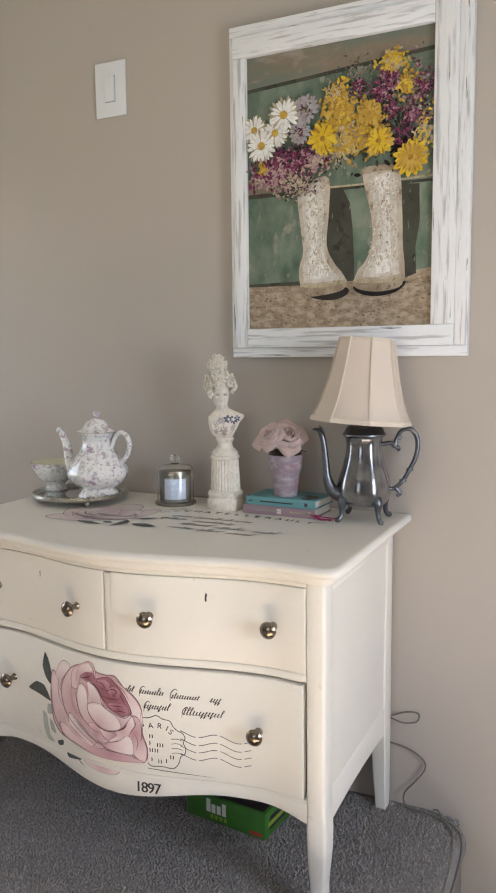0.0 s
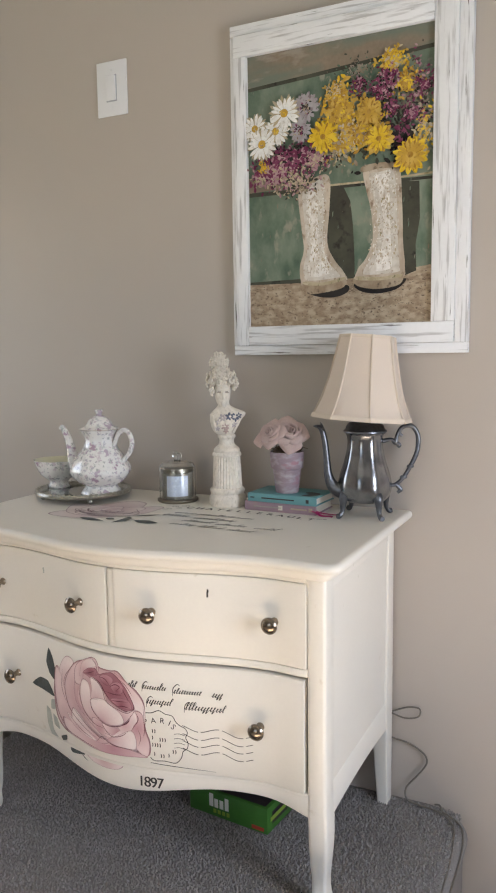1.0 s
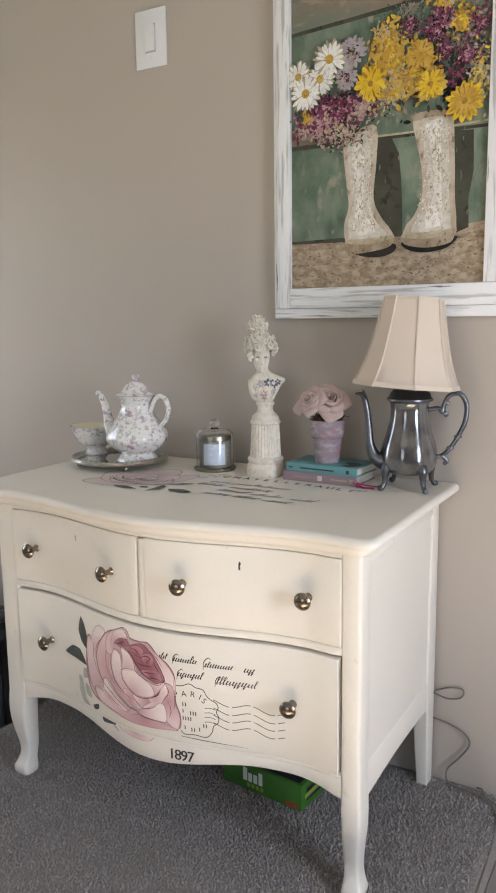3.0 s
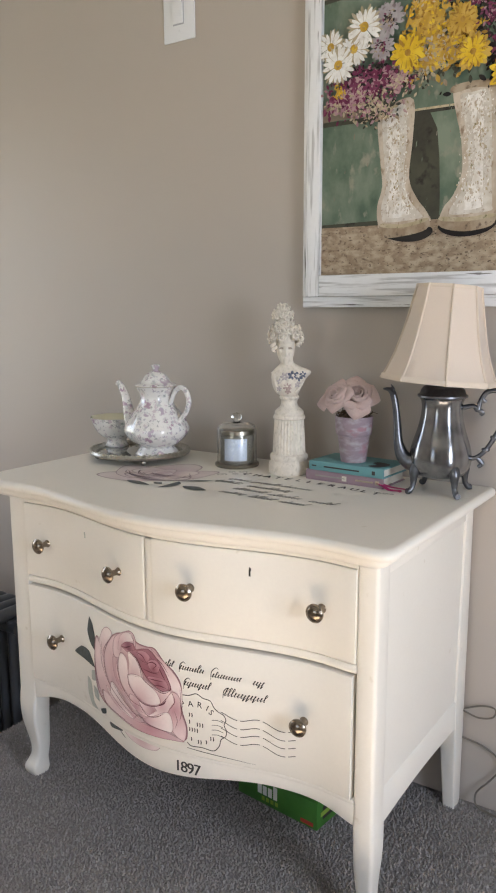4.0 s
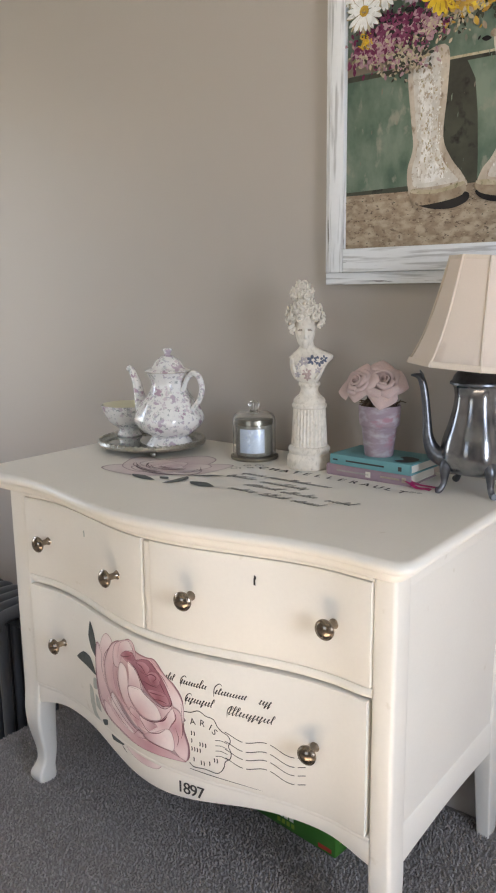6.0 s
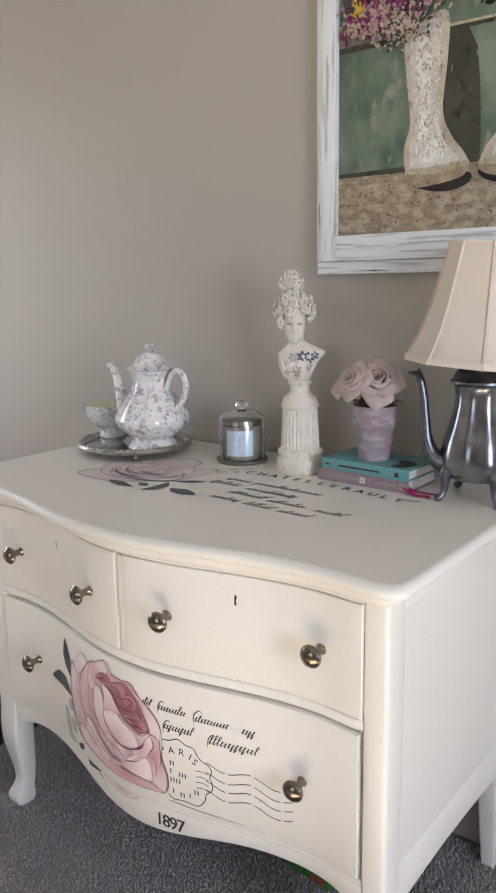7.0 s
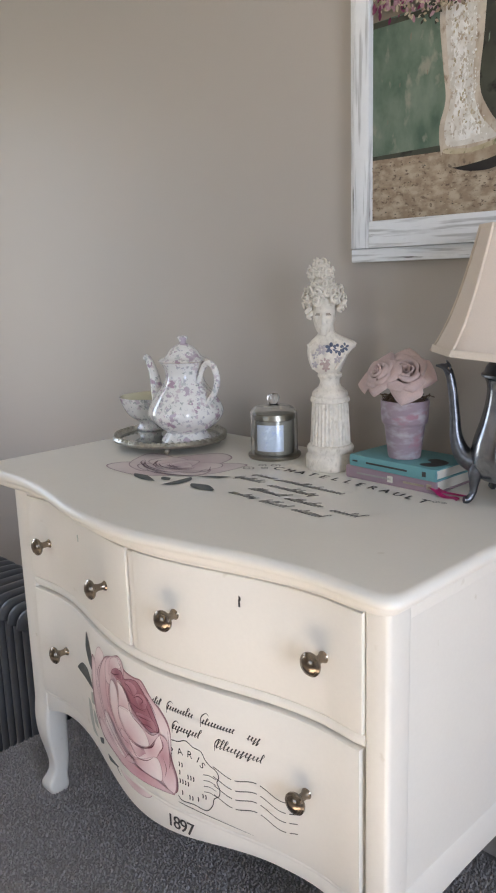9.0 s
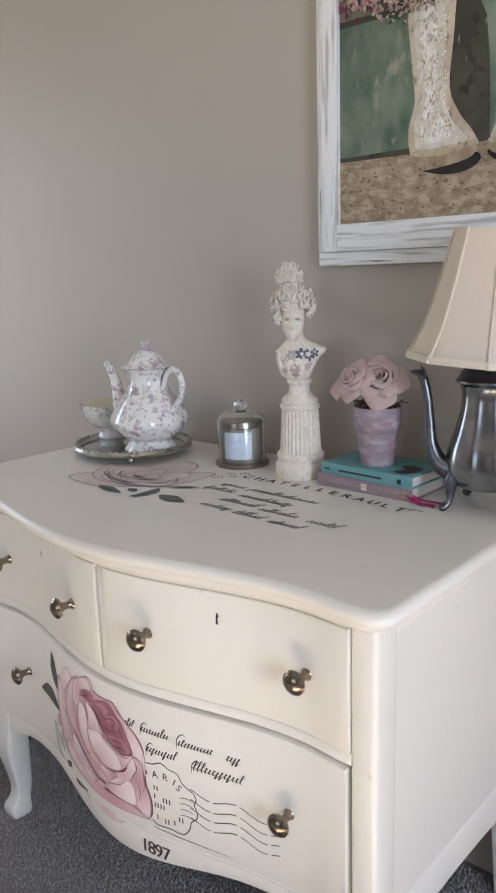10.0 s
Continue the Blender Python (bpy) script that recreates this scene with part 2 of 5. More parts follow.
ART_GREEN = paint_tones("printed_green_boards", (0.095, 0.14, 0.10), (0.21, 0.25, 0.19), (0.27, 0.27, 0.21), 16, (1, 1, 0.6), 0.40, 0.66)
ART_OLD = paint_tones("printed_bare_board", (0.24, 0.19, 0.14), (0.17, 0.19, 0.15), (0.31, 0.27, 0.22), 9, (0.5, 1, 1.4), 0.45, 0.60)
ART_GROUND = paint_tones("printed_sandy_ground", (0.31, 0.23, 0.16), (0.46, 0.37, 0.27), (0.15, 0.105, 0.075), 60, (0.8, 1, 1.4))
ART_BOOT = paint_tones("printed_worn_white_boot", (0.55, 0.47, 0.38), (0.43, 0.345, 0.265), (0.29, 0.21, 0.15), 30, (1, 1, 0.6), 0.45, 0.66)
ART_BONE = paint_tones("printed_bone_white", (0.80, 0.77, 0.73), (0.66, 0.61, 0.54), (0.46, 0.39, 0.31), 60, (1, 1, 0.6), 0.46, 0.64)
ART_AMBER = paint_tones("printed_amber", (0.36, 0.19, 0.03), (0.44, 0.26, 0.06), (0.22, 0.11, 0.03), 60)
ART_SOLE = paint_tones("printed_boot_sole", (0.30, 0.22, 0.15), (0.42, 0.34, 0.25), (0.15, 0.11, 0.08), 30)
ART_DARK = paint_tones("printed_dark", (0.022, 0.018, 0.018), (0.04, 0.034, 0.03), (0.012, 0.01, 0.01), 14)
ART_SHADE = paint_tones("printed_dull_green", (0.055, 0.052, 0.040), (0.08, 0.08, 0.058), (0.03, 0.027, 0.022), 12)
ART_YELLOW = paint_tones("printed_yellow", (0.66, 0.42, 0.03), (0.74, 0.52, 0.05), (0.40, 0.21, 0.02), 40)
ART_GOLD = paint_tones("printed_gold", (0.50, 0.30, 0.05), (0.58, 0.38, 0.09), (0.22, 0.11, 0.03), 40)
ART_PURPLE = paint_tones("printed_purple", (0.15, 0.03, 0.07), (0.24, 0.07, 0.13), (0.06, 0.012, 0.03), 40)
ART_PALE = paint_tones("printed_pale_wear", (0.66, 0.62, 0.56), (0.56, 0.51, 0.44), (0.42, 0.35, 0.28), 60)
ART_MAUVE = paint_tones("printed_mauve", (0.36, 0.20, 0.235), (0.45, 0.30, 0.30), (0.22, 0.095, 0.125), 40)
ART_WHITE = paint_tones("printed_white", (0.78, 0.77, 0.74), (0.66, 0.64, 0.60), (0.48, 0.45, 0.40), 40, low=0.55, high=0.7)
ART_LILAC = paint_tones("printed_grey_lilac", (0.40, 0.37, 0.38), (0.32, 0.28, 0.29), (0.22, 0.17, 0.18), 40)
ART_CREAM = paint_tones("printed_cream", (0.50, 0.42, 0.30), (0.40, 0.33, 0.21), (0.20, 0.19, 0.10), 40)

# ---------------------------------------------------------------- mesh tools
def mesh_of(name, bm, mats, smooth=True, angle=40):
    if isinstance(mats, bpy.types.Material):
        mats = [mats]
    me = bpy.data.meshes.new(name)
    bmesh.ops.recalc_face_normals(bm, faces=bm.faces)
    for e in bm.edges:
        e.smooth = len(e.link_faces) == 2 and e.calc_face_angle(0) < radians(angle)
    for f in bm.faces:
        f.smooth = smooth
    bm.to_mesh(me)
    bm.free()
    for m in mats:
        me.materials.append(m)
    return me


def thing(name, label, category, place=(0, 0, 0), turn=0, group="", kind=""):
    ob = new(name)
    ob.matrix_world = pose(*place, 0, 0, turn)
    ob.empty_display_size = 0.05
    return tagged(ob, label, category, group, kind)


def part(name, bm, mats, parent, label="", smooth=True, angle=40):
    ob = new(name, mesh_of(name, bm, mats, smooth, angle))
    ob.parent = parent
    return tagged(ob, label)


def solo(name, bm, mats, label, category, place=(0, 0, 0), turn=0, kind="", smooth=True, angle=40):
    ob = new(name, mesh_of(name, bm, mats, smooth, angle))
    ob.matrix_world = pose(*place, 0, 0, turn)
    return tagged(ob, label, category, "", kind)


def box(x0, x1, y0, y1, z0, z1, bevel=0.0, bm=None, segs=2):
    bm = bm or bmesh.new()
    made = bmesh.ops.create_cube(bm, size=1)["verts"]
    for v in made:
        v.co = Vector(((x0 + x1) / 2 + v.co.x * (x1 - x0), (y0 + y1) / 2 + v.co.y * (y1 - y0), (z0 + z1) / 2 + v.co.z * (z1 - z0)))
    if bevel:
        edges = list({e for v in made for e in v.link_edges})
        bmesh.ops.bevel(bm, geom=edges, offset=bevel, segments=segs, profile=0.5, affect="EDGES")
    return bm


def loops(bm, rings, closed=True, cap0=True, cap1=True):
    """Skins a row of rings of points, each with the same count."""
    made = [[bm.verts.new(p) for p in ring] for ring in rings]
    n = len(made[0])
    for a, b in zip(made, made[1:]):
        for i in range(n if closed else n - 1):
            j = (i + 1) % n
            bm.faces.new((a[i], a[j], b[j], b[i]))
    if cap0:
        bm.faces.new(list(reversed(made[0])))
    if cap1:
        bm.faces.new(made[-1])
    return bm


def lathe(profile, segs=32, bm=None, lobes=0, lobe=0.0, centre=(0, 0, 0), cap0=True, cap1=True):
    """Turns (radius, height) pairs round the z axis; lobes flute it."""
    bm = bm or bmesh.new()
    rings = []
    for r, z in profile:
        ring = []
        for i in range(segs):
            a = 2 * math.pi * i / segs
            k = 1 + (lobe * math.cos(lobes * a) if lobes else 0)
            ring.append(Vector((centre[0] + r * k * math.cos(a), centre[1] + r * k * math.sin(a), centre[2] + z)))
        rings.append(ring)
    return loops(bm, rings, True, cap0, cap1)


def smooth_path(points, steps=6):
    """A Catmull-Rom curve through points of any size."""
    pts = [np.array(p, float) for p in points]
    pts = [2 * pts[0] - pts[1], *pts, 2 * pts[-1] - pts[-2]]
    out = []
    for a, b, c, d in zip(pts, pts[1:], pts[2:], pts[3:]):
        for i in range(steps):
            t = i / steps
            out.append(0.5 * (2 * b + (c - a) * t + (2 * a - 5 * b + 4 * c - d) * t * t + (3 * b - a - 3 * c + d) * t ** 3))
    return out + [pts[-2]]


def smooth_loop(points, steps=5):
    pts = [np.array(p, float) for p in points]
    n = len(pts)
    out = []
    for k in range(n):
        a, b, c, d = pts[k - 1], pts[k], pts[(k + 1) % n], pts[(k + 2) % n]
        for i in range(steps):
            t = i / steps
            out.append(0.5 * (2 * b + (c - a) * t + (2 * a - 5 * b + 4 * c - d) * t * t + (3 * b - a - 3 * c + d) * t ** 3))
    return out


def tube(points, radii, segs=10, bm=None, steps=6, flat=1.0):
    """A round rod along a smooth curve; radii one a point, or one for all."""
    bm = bm or bmesh.new()
    if not isinstance(radii, (list, tuple)):
        radii = [radii] * len(points)
    path = smooth_path([(*p, r) for p, r in zip(points, radii)], steps)
    rings, side = [], None
    for i, p in enumerate(path):
        q0, q1 = path[max(i - 1, 0)], path[min(i + 1, len(path) - 1)]
        way = Vector(q1[:3] - q0[:3]).normalized()
        if side is None:
            side = way.cross(Vector((0, 0, 1)))
            side = (side if side.length > 0.05 else way.cross(Vector((1, 0, 0)))).normalized()
        side = (side - way * side.dot(way)).normalized()
        up = way.cross(side)
        rings.append([Vector(p[:3]) + (side * math.cos(2 * math.pi * k / segs) + up * flat * math.sin(2 * math.pi * k / segs)) * p[3] for k in range(segs)])
    return loops(bm, rings)


def ball(bm, centre, size, u=10, v=7, turn=None):
    m = Matrix.Translation(centre) @ (turn or Matrix()) @ Matrix.Diagonal((*size, 1))
    bmesh.ops.create_uvsphere(bm, u_segments=u, v_segments=v, radius=1, matrix=m)
    return bm


def lettering(text, size, spread=1.0):
    """The outlines of a word in the built-in font, flat in x and y, as a bmesh."""
    curve = bpy.data.curves.new("word", "FONT")
    curve.body, curve.size, curve.resolution_u, curve.space_character = text, size, 3, spread
    ob = new("word", curve)
    me = bpy.data.meshes.new_from_object(ob.evaluated_get(bpy.context.evaluated_depsgraph_get()))
    bm = bmesh.new()
    bm.from_mesh(me)
    bpy.data.objects.remove(ob)
    bpy.data.meshes.remove(me)
    bpy.data.curves.remove(curve)
    return bm


def stroke(bm, points, wide, steps=4):
    """A pen stroke: a flat ribbon along a smooth curve in x and y; wide may be one a point."""
    if not isinstance(wide, (list, tuple)):
        wide = [wide] * len(points)
    path = smooth_path([(*p, w) for p, w in zip(points, wide)], steps)
    left, right = [], []
    for i, p in enumerate(path):
        d = path[min(i + 1, len(path) - 1)][:2] - path[max(i - 1, 0)][:2]
        d = d / (np.linalg.norm(d) + 1e-9)
        off = np.array((-d[1], d[0])) * p[2] / 2
        left.append(bm.verts.new((*(p[:2] + off), 0)))
        right.append(bm.verts.new((*(p[:2] - off), 0)))
    for i in range(len(path) - 1):
        bm.faces.new((left[i], right[i], right[i + 1], left[i + 1]))
    return bm


def pen_marks(bm, x, y, length, height, wide, lean=0.45, seed=1):
    """A word that cannot be read: one running pen line of low and tall slanting loops."""
    rnd = random.Random(seed)
    pitch = height * rnd.uniform(0.62, 0.74)
    count = max(2, round(length / pitch))
    pts, widths = [(x - pitch * 0.4, y + height * 0.1)], [wide * 0.5]
    for i in range(count):
        px = x + i * pitch
        pick = rnd.random()
        tall = height * (rnd.uniform(1.5, 2.0) if pick < 0.22 else rnd.uniform(0.75, 1.05))
        low = -height * 0.7 if 0.22 < pick < 0.30 else 0.0
        pts += [(px + lean * tall * 0.8, y + tall * 0.75), (px + lean * tall * 0.75, y + tall), (px + lean * tall * 0.45, y + tall * 0.7), (px + lean * low, y + low), (px + pitch * 0.35, y + height * 0.02)]
        widths += [wide * 0.5, wide * 0.8, wide * 1.3, wide * 1.2, wide * 0.5]
    return stroke(bm, pts, widths, 3)


def petal(bm, tone, points, foot, lift, steps=5):
    """One drawn petal, flat in x and y, at its own small lift; foot is the point from which it opens."""
    rim = smooth_loop(points, steps)
    mid = sum(rim) / len(rim)
    far = max(np.linalg.norm(p - np.array(foot)) for p in rim)
    rings = []
    for k, line in ((1.0, 1.0), (0.975, 0.9), (0.945, 0.5), (0.80, 0.25), (0.5, 0.0)):
        ring = []
        for p in rim:
            q = mid + (p - mid) * k
            v = bm.verts.new((*q, lift))
            v[tone] = (line, max(0.0, 1 - np.linalg.norm(q - np.array(foot)) / far * 1.05) ** 1.3, 0, 1)
            ring.append(v)
        rings.append(ring)
    for a, b in zip(rings, rings[1:]):
        for i in range(len(a)):
            j = (i + 1) % len(a)
            bm.faces.new((a[i], a[j], b[j], b[i]))
    bm.faces.new(rings[-1])


def flat_shape(bm, points, lift, slot=0, curved=True, steps=4):
    """One flat face; curved: 1 a smooth outline, 0 straight edges, between them a pointed leaf."""
    loop = [np.array(p, float) for p in points]
    if curved:
        straight = [a + (b - a) * i / steps for a, b in zip(loop, loop[1:] + loop[:1]) for i in range(steps)]
        loop = [q * curved + p * (1 - curved) for p, q in zip(straight, smooth_loop(points, steps))]
    f = bm.faces.new([bm.verts.new((p[0], p[1], lift)) for p in loop])
    f.material_index = slot
    return f

# ---------------------------------------------------------------- the room
def wall_with_opening(name, label, along, a0, a1, face, back, hole):
    """A thick wall along x or y from a0 to a1 with one opening (a0, a1, z0, z1) or none."""
    bm = bmesh.new()
    z0, z1 = LOW - 0.1, CEIL_Z

    def slab(p0, p1, q0, q1):
        if along == "x":
            box(p0, p1, min(face, back), max(face, back), q0, q1, 0, bm)
        else:
            box(min(face, back), max(face, back), p0, p1, q0, q1, 0, bm)
    if hole:
        slab(a0, hole[0], z0, z1)
        slab(hole[1], a1, z0, z1)
        slab(hole[0], hole[1], z0, hole[2])
        slab(hole[0], hole[1], hole[3], z1)
    else:
        slab(a0, a1, z0, z1)
    return solo(name, bm, WALL, label, "wall", kind="structure", smooth=False)


wall_with_opening("wall_north", "matte greige painted wall behind the dresser", "x", LEFT_X - 0.15, RIGHT_X + 0.15, WALL_Y, WALL_Y + 0.15, None)
wall_with_opening("wall_south", "greige painted wall with a window", "x", LEFT_X - 0.15, RIGHT_X + 0.15, FRONT_Y, FRONT_Y - 0.15, (-1.55, 0.15, 0.65, 2.05))
wall_with_opening("wall_west", "greige painted wall with a narrow window", "y", FRONT_Y, WALL_Y, LEFT_X, LEFT_X - 0.15, (0.85, 1.65, 0.6, 1.9))
wall_with_opening("wall_east", "greige painted wall with a small window", "y", FRONT_Y, WALL_Y, RIGHT_X, RIGHT_X + 0.15, (0.26, 1.06, 0.53, 1.73))
solo("ceiling", box(LEFT_X - 0.15, RIGHT_X + 0.15, FRONT_Y - 0.15, WALL_Y + 0.15, CEIL_Z, CEIL_Z + 0.1), CEILING, "plain white painted ceiling", "ceiling", kind="structure")
solo("floor", box(LEFT_X - 0.15, RIGHT_X + 0.15, FRONT_Y - 0.15, WALL_Y + 0.15, LOW - 0.1, LOW), BOARDS, "pale wooden lower floor beside the carpeted landing", "floor", kind="structure")
solo("ground", box(-60, 60, -60, 60, -3.2, -3.0), material("garden_grass", (0.07, 0.10, 0.04), 0.95, grain=3, vary=0.3), "grass outside the house", "ground", kind="structure")

# the carpeted landing, its edge wrapped round a soft nosing
EDGE_R, EDGE_L, EDGE_F = -0.245, -1.71, 1.04


def landing_rings():
    rings = []
    for inset, z in ((0.012, LOW), (0.012, -0.06), (0.004, -0.045), (0.0, -0.03), (0.002, -0.018), (0.009, -0.008), (0.02, -0.002), (0.035, 0.0)):
        ring = []
        corners = [(EDGE_R, WALL_Y - 0.001, 0.09, 0, 90), (EDGE_L, WALL_Y - 0.001, 0.005, 90, 180), (EDGE_L, EDGE_F, 0.05, 180, 270), (EDGE_R, EDGE_F, 0.05, 270, 360)]
        for cx, cy, r, a0, a1 in corners:
            sx, sy = (-1 if cx == EDGE_R else 1), (-1 if cy > 1.5 else 1)
            ins = inset
            insy = 0.0 if cy > 1.5 else inset
            ox, oy = cx + sx * (r + ins), cy + sy * (r + insy)
            for k in range(7):
                a = radians(a0 + (a1 - a0) * k / 6)
                ring.append(Vector((ox + r * math.cos(a), oy + r * math.sin(a), z)))
        rings.append(ring)
    return rings


landing = solo("landing", loops(bmesh.new(), landing_rings()), CARPET, "raised landing with grey looped carpet and rounded edge", "carpet", kind="structure")


def carpet_pile():
    """Short leaning yarn tufts over the part of the landing round the dresser."""
    rnd = random.Random(4)
    verts, faces = [], []
    step = 0.0062
    for i in range(int((EDGE_R - 0.012 - EDGE_L - 0.012) / step)):
        for j in range(int((WALL_Y - 1.07) / step)):
            x = EDGE_L + 0.012 + (i + rnd.uniform(0, 1)) * step
            y = 1.06 + (j + rnd.uniform(0, 1)) * step
            if x > EDGE_R - 0.03 and y > WALL_Y - 0.06:
                continue
            edge = min(EDGE_R - x, x - EDGE_L)
            z = -0.008 if edge < 0.02 else (-0.003 if edge < 0.035 else 0.0)
            r, h, a = rnd.uniform(0.0021, 0.0034), rnd.uniform(0.003, 0.0065), rnd.uniform(0, 6.3)
            lx, ly = rnd.uniform(-0.004, 0.004), rnd.uniform(-0.004, 0.004)
            b = len(verts)
            for k in range(3):
                verts.append((x + r * math.cos(a + k * 2.1), y + r * math.sin(a + k * 2.1), z - 0.002))
            for k in range(3):
                verts.append((x + lx + 0.6 * r * math.cos(a + k * 2.1), y + ly + 0.6 * r * math.sin(a + k * 2.1), z + h))
            faces += [(b, b + 1, b + 4, b + 3), (b + 1, b + 2, b + 5, b + 4), (b + 2, b, b + 3, b + 5), (b + 3, b + 4, b + 5)]
    me = bpy.data.meshes.new("carpet_pile")
    me.from_pydata(verts, [], faces)
    me.materials.append(TUFT)
    ob = new("carpet_pile", me)
    return tagged(ob, "short heathered grey carpet pile on the landing", "carpet", kind="stuff")


carpet_pile()
n = TUFT.node_tree
island = n.nodes.new("ShaderNodeNewGeometry")
lighter = n.nodes.new("ShaderNodeMapRange")
lighter.inputs["From Min"].default_value, lighter.inputs["From Max"].default_value = 0.55, 1.0
lighter.inputs["To Max"].default_value = 0.4
n.links.new(island.outputs["Random Per Island"], lighter.inputs["Value"])
over(TUFT, lighter.outputs["Result"], (0.50, 0.48, 0.47))


# ---------------------------------------------------------------- radiator on the lower floor
def radiator():
    base = thing("radiator", "dark grey cast-iron column radiator beside the landing", "radiator", (-1.80, 1.65, LOW), group="")
    top, low, depth, pitch = 0.645, 0.08, 0.20, 0.052
    bm = bmesh.new()
    for k in range(3):
        y = 0.018 + k * (depth - 0.036) / 2
        tube([(0, y, low), (0, y, low + 0.2), (0, y, top - 0.022)], 0.0165, 10, bm, 2)
    tube([(0, 0.0, top - 0.04), (0, 0.012, top - 0.012), (0, 0.05, top - 0.003), (0, depth - 0.05, top - 0.003), (0, depth - 0.012, top - 0.012), (0, depth, top - 0.04)], [0.016, 0.019, 0.020, 0.020, 0.019, 0.016], 10, bm, 4)
    tube([(0, 0.002, low + 0.03), (0, 0.03, low + 0.008), (0, depth - 0.03, low + 0.008), (0, depth - 0.002, low + 0.03)], [0.015, 0.019, 0.019, 0.015], 10, bm, 4)
    me = mesh_of("section", bm, IRON)
    for i in range(14):
        ob = new("section", me)
        ob.parent, ob.location = base, (-0.03 - i * pitch, 0, 0)
    for z in (low + 0.03, top - 0.05):
        part("hub", tube([(0, depth / 2, z), (-14 * pitch, depth / 2, z)], 0.02, 12), IRON, base)
    for x in (-0.03, -0.03 - 13 * pitch):
        for y in (0.02, depth - 0.02):
            part("foot", lathe([(0.017, 0), (0.02, 0.008), (0.012, 0.02), (0.012, 0.07)], 12, centre=(x, y, 0)), IRON, base)


radiator()

# ---------------------------------------------------------------- the dresser
XC = -0.963                       # its middle
SIDE = 0.497                      # from the middle to a side's outer face
FRONT_X = 0.456                   # from the middle to the stiles' inner edges
BACK_Y = 2.018
LEFT_MORE = 0.030                 # the top reaches a little further on its far end


def front_y(x):
    """The serpentine front: a swelling middle, hollows, and stiles that come forward."""
    u = abs(x - XC) / 0.455
    return 1.497 - 0.063 * 0.5 * (1 + math.cos(math.pi * min(u / 0.85, 1))) - 0.006 * max(0, min(1, (u - 0.85) / 0.15))


dresser = thing("dresser", "cream painted serpentine-front dresser with pink rose decoration on carpet", "dresser")


def strip(x0, x1, low, high, out, thick, count=40, round_r=0.004, bm=None):
    """A board that follows the serpentine front from x0 to x1; low and high may change along it; out: how far it stands proud."""
    bm = bm or bmesh.new()
    low_at = low if callable(low) else (lambda x: low)
    high_at = high if callable(high) else (lambda x: high)
    rings = []
    for i in range(count + 1):
        x = x0 + (x1 - x0) * i / count
        end = min(x - x0, x1 - x)
        e = round_r if end < 1e-6 else 0.0
        y, a, b, r = front_y(x) - out, low_at(x), high_at(x), round_r
        ring = [(y + thick, a), (y + r, a), (y + 0.3 * r, a + 0.3 * r), (y, a + r), (y, b - r), (y + 0.3 * r, b - 0.3 * r), (y + r, b), (y + thick, b)]
        rings.append([Vector((x, py + e * 0.5 * (py < y + thick - 1e-6), pz)) for py, pz in ring])
    return loops(bm, rings)


def top_outline(out):
    """The top's plan, round the moulding; out: how far beyond its usual line."""
    pts = []
    half, r = SIDE + 0.046 + out, 0.024
    n = 44
    for i in range(n + 1):
        x = -half - LEFT_MORE + r * 0.8 + (2 * half + LEFT_MORE - 1.6 * r) * i / n
        pts.append((XC + x, front_y(XC + max(-0.455, min(0.455, x * 0.93))) - 0.056 - out))
    yc = pts[-1][1] + r
    for k in range(1, 6):
        a = radians(-72 + 72 * k / 5)
        pts.append((XC + half - r + r * math.cos(a), yc + r * math.sin(a)))
    back = []
    for k in range(0, 5):
        a = radians(180 + 72 * k / 5)
        back.append((XC - half - LEFT_MORE + r + r * math.cos(a), yc + r * math.sin(a)))
    return back + pts


def top_mesh():
    """Moulded edge skinned ring by ring, closed above and below by strips from the front to the back."""
    bm = bmesh.new()
    rings = []
    for o, z in ((-0.054, 0.767), (-0.040, 0.768), (-0.030, 0.771), (-0.024, 0.776), (-0.0215, 0.783), (-0.0205, 0.7885), (-0.0135, 0.7895), (-0.0125, 0.7925), (-0.006, 0.7935), (-0.0005, 0.7965), (0.0015, 0.8015), (0.0015, 0.8065), (-0.0005, 0.8110), (-0.0045, 0.8137), (-0.008, ZT), (-0.0115, ZT)):
        plan = top_outline(o)
        ring = [bm.verts.new((x, y, z)) for x, y in plan]
        ring += [bm.verts.new((x, BACK_Y, z)) for x, y in reversed(plan)]
        rings.append(ring)
    n = len(rings[0])
    for a, b in zip(rings, rings[1:]):
        for i in range(n):
            bm.faces.new((a[i], a[(i + 1) % n], b[(i + 1) % n], b[i]))
    for ring in (rings[0], rings[-1]):
        for i in range(n // 2 - 1):
            bm.faces.new((ring[i], ring[i + 1], ring[n - 2 - i], ring[n - 1 - i]))
    return bm


dresser_top = part("top", top_mesh(), PAINT, dresser, "cream top with faded rose and black script")

# carcass behind the drawers
part("back_panel", box(XC - SIDE + 0.03, XC + SIDE - 0.03, BACK_Y - 0.012, BACK_Y, 0.26, 0.77), PAINT, dresser)
part("bottom_board", box(XC - SIDE + 0.02, XC + SIDE - 0.02, 1.53, BACK_Y - 0.013, 0.262, 0.275), PAINT, dresser)
# both boards coloured near-black: the shade seen through the drawer gaps
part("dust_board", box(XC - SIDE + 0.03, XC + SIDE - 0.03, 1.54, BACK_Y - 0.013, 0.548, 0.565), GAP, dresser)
part("inner_shadow_board", box(XC - FRONT_X - 0.002, XC + FRONT_X + 0.002, 1.535, 1.54, 0.277, 0.768), GAP, dresser, "near-black sheet standing in for the shade in the drawer gaps")


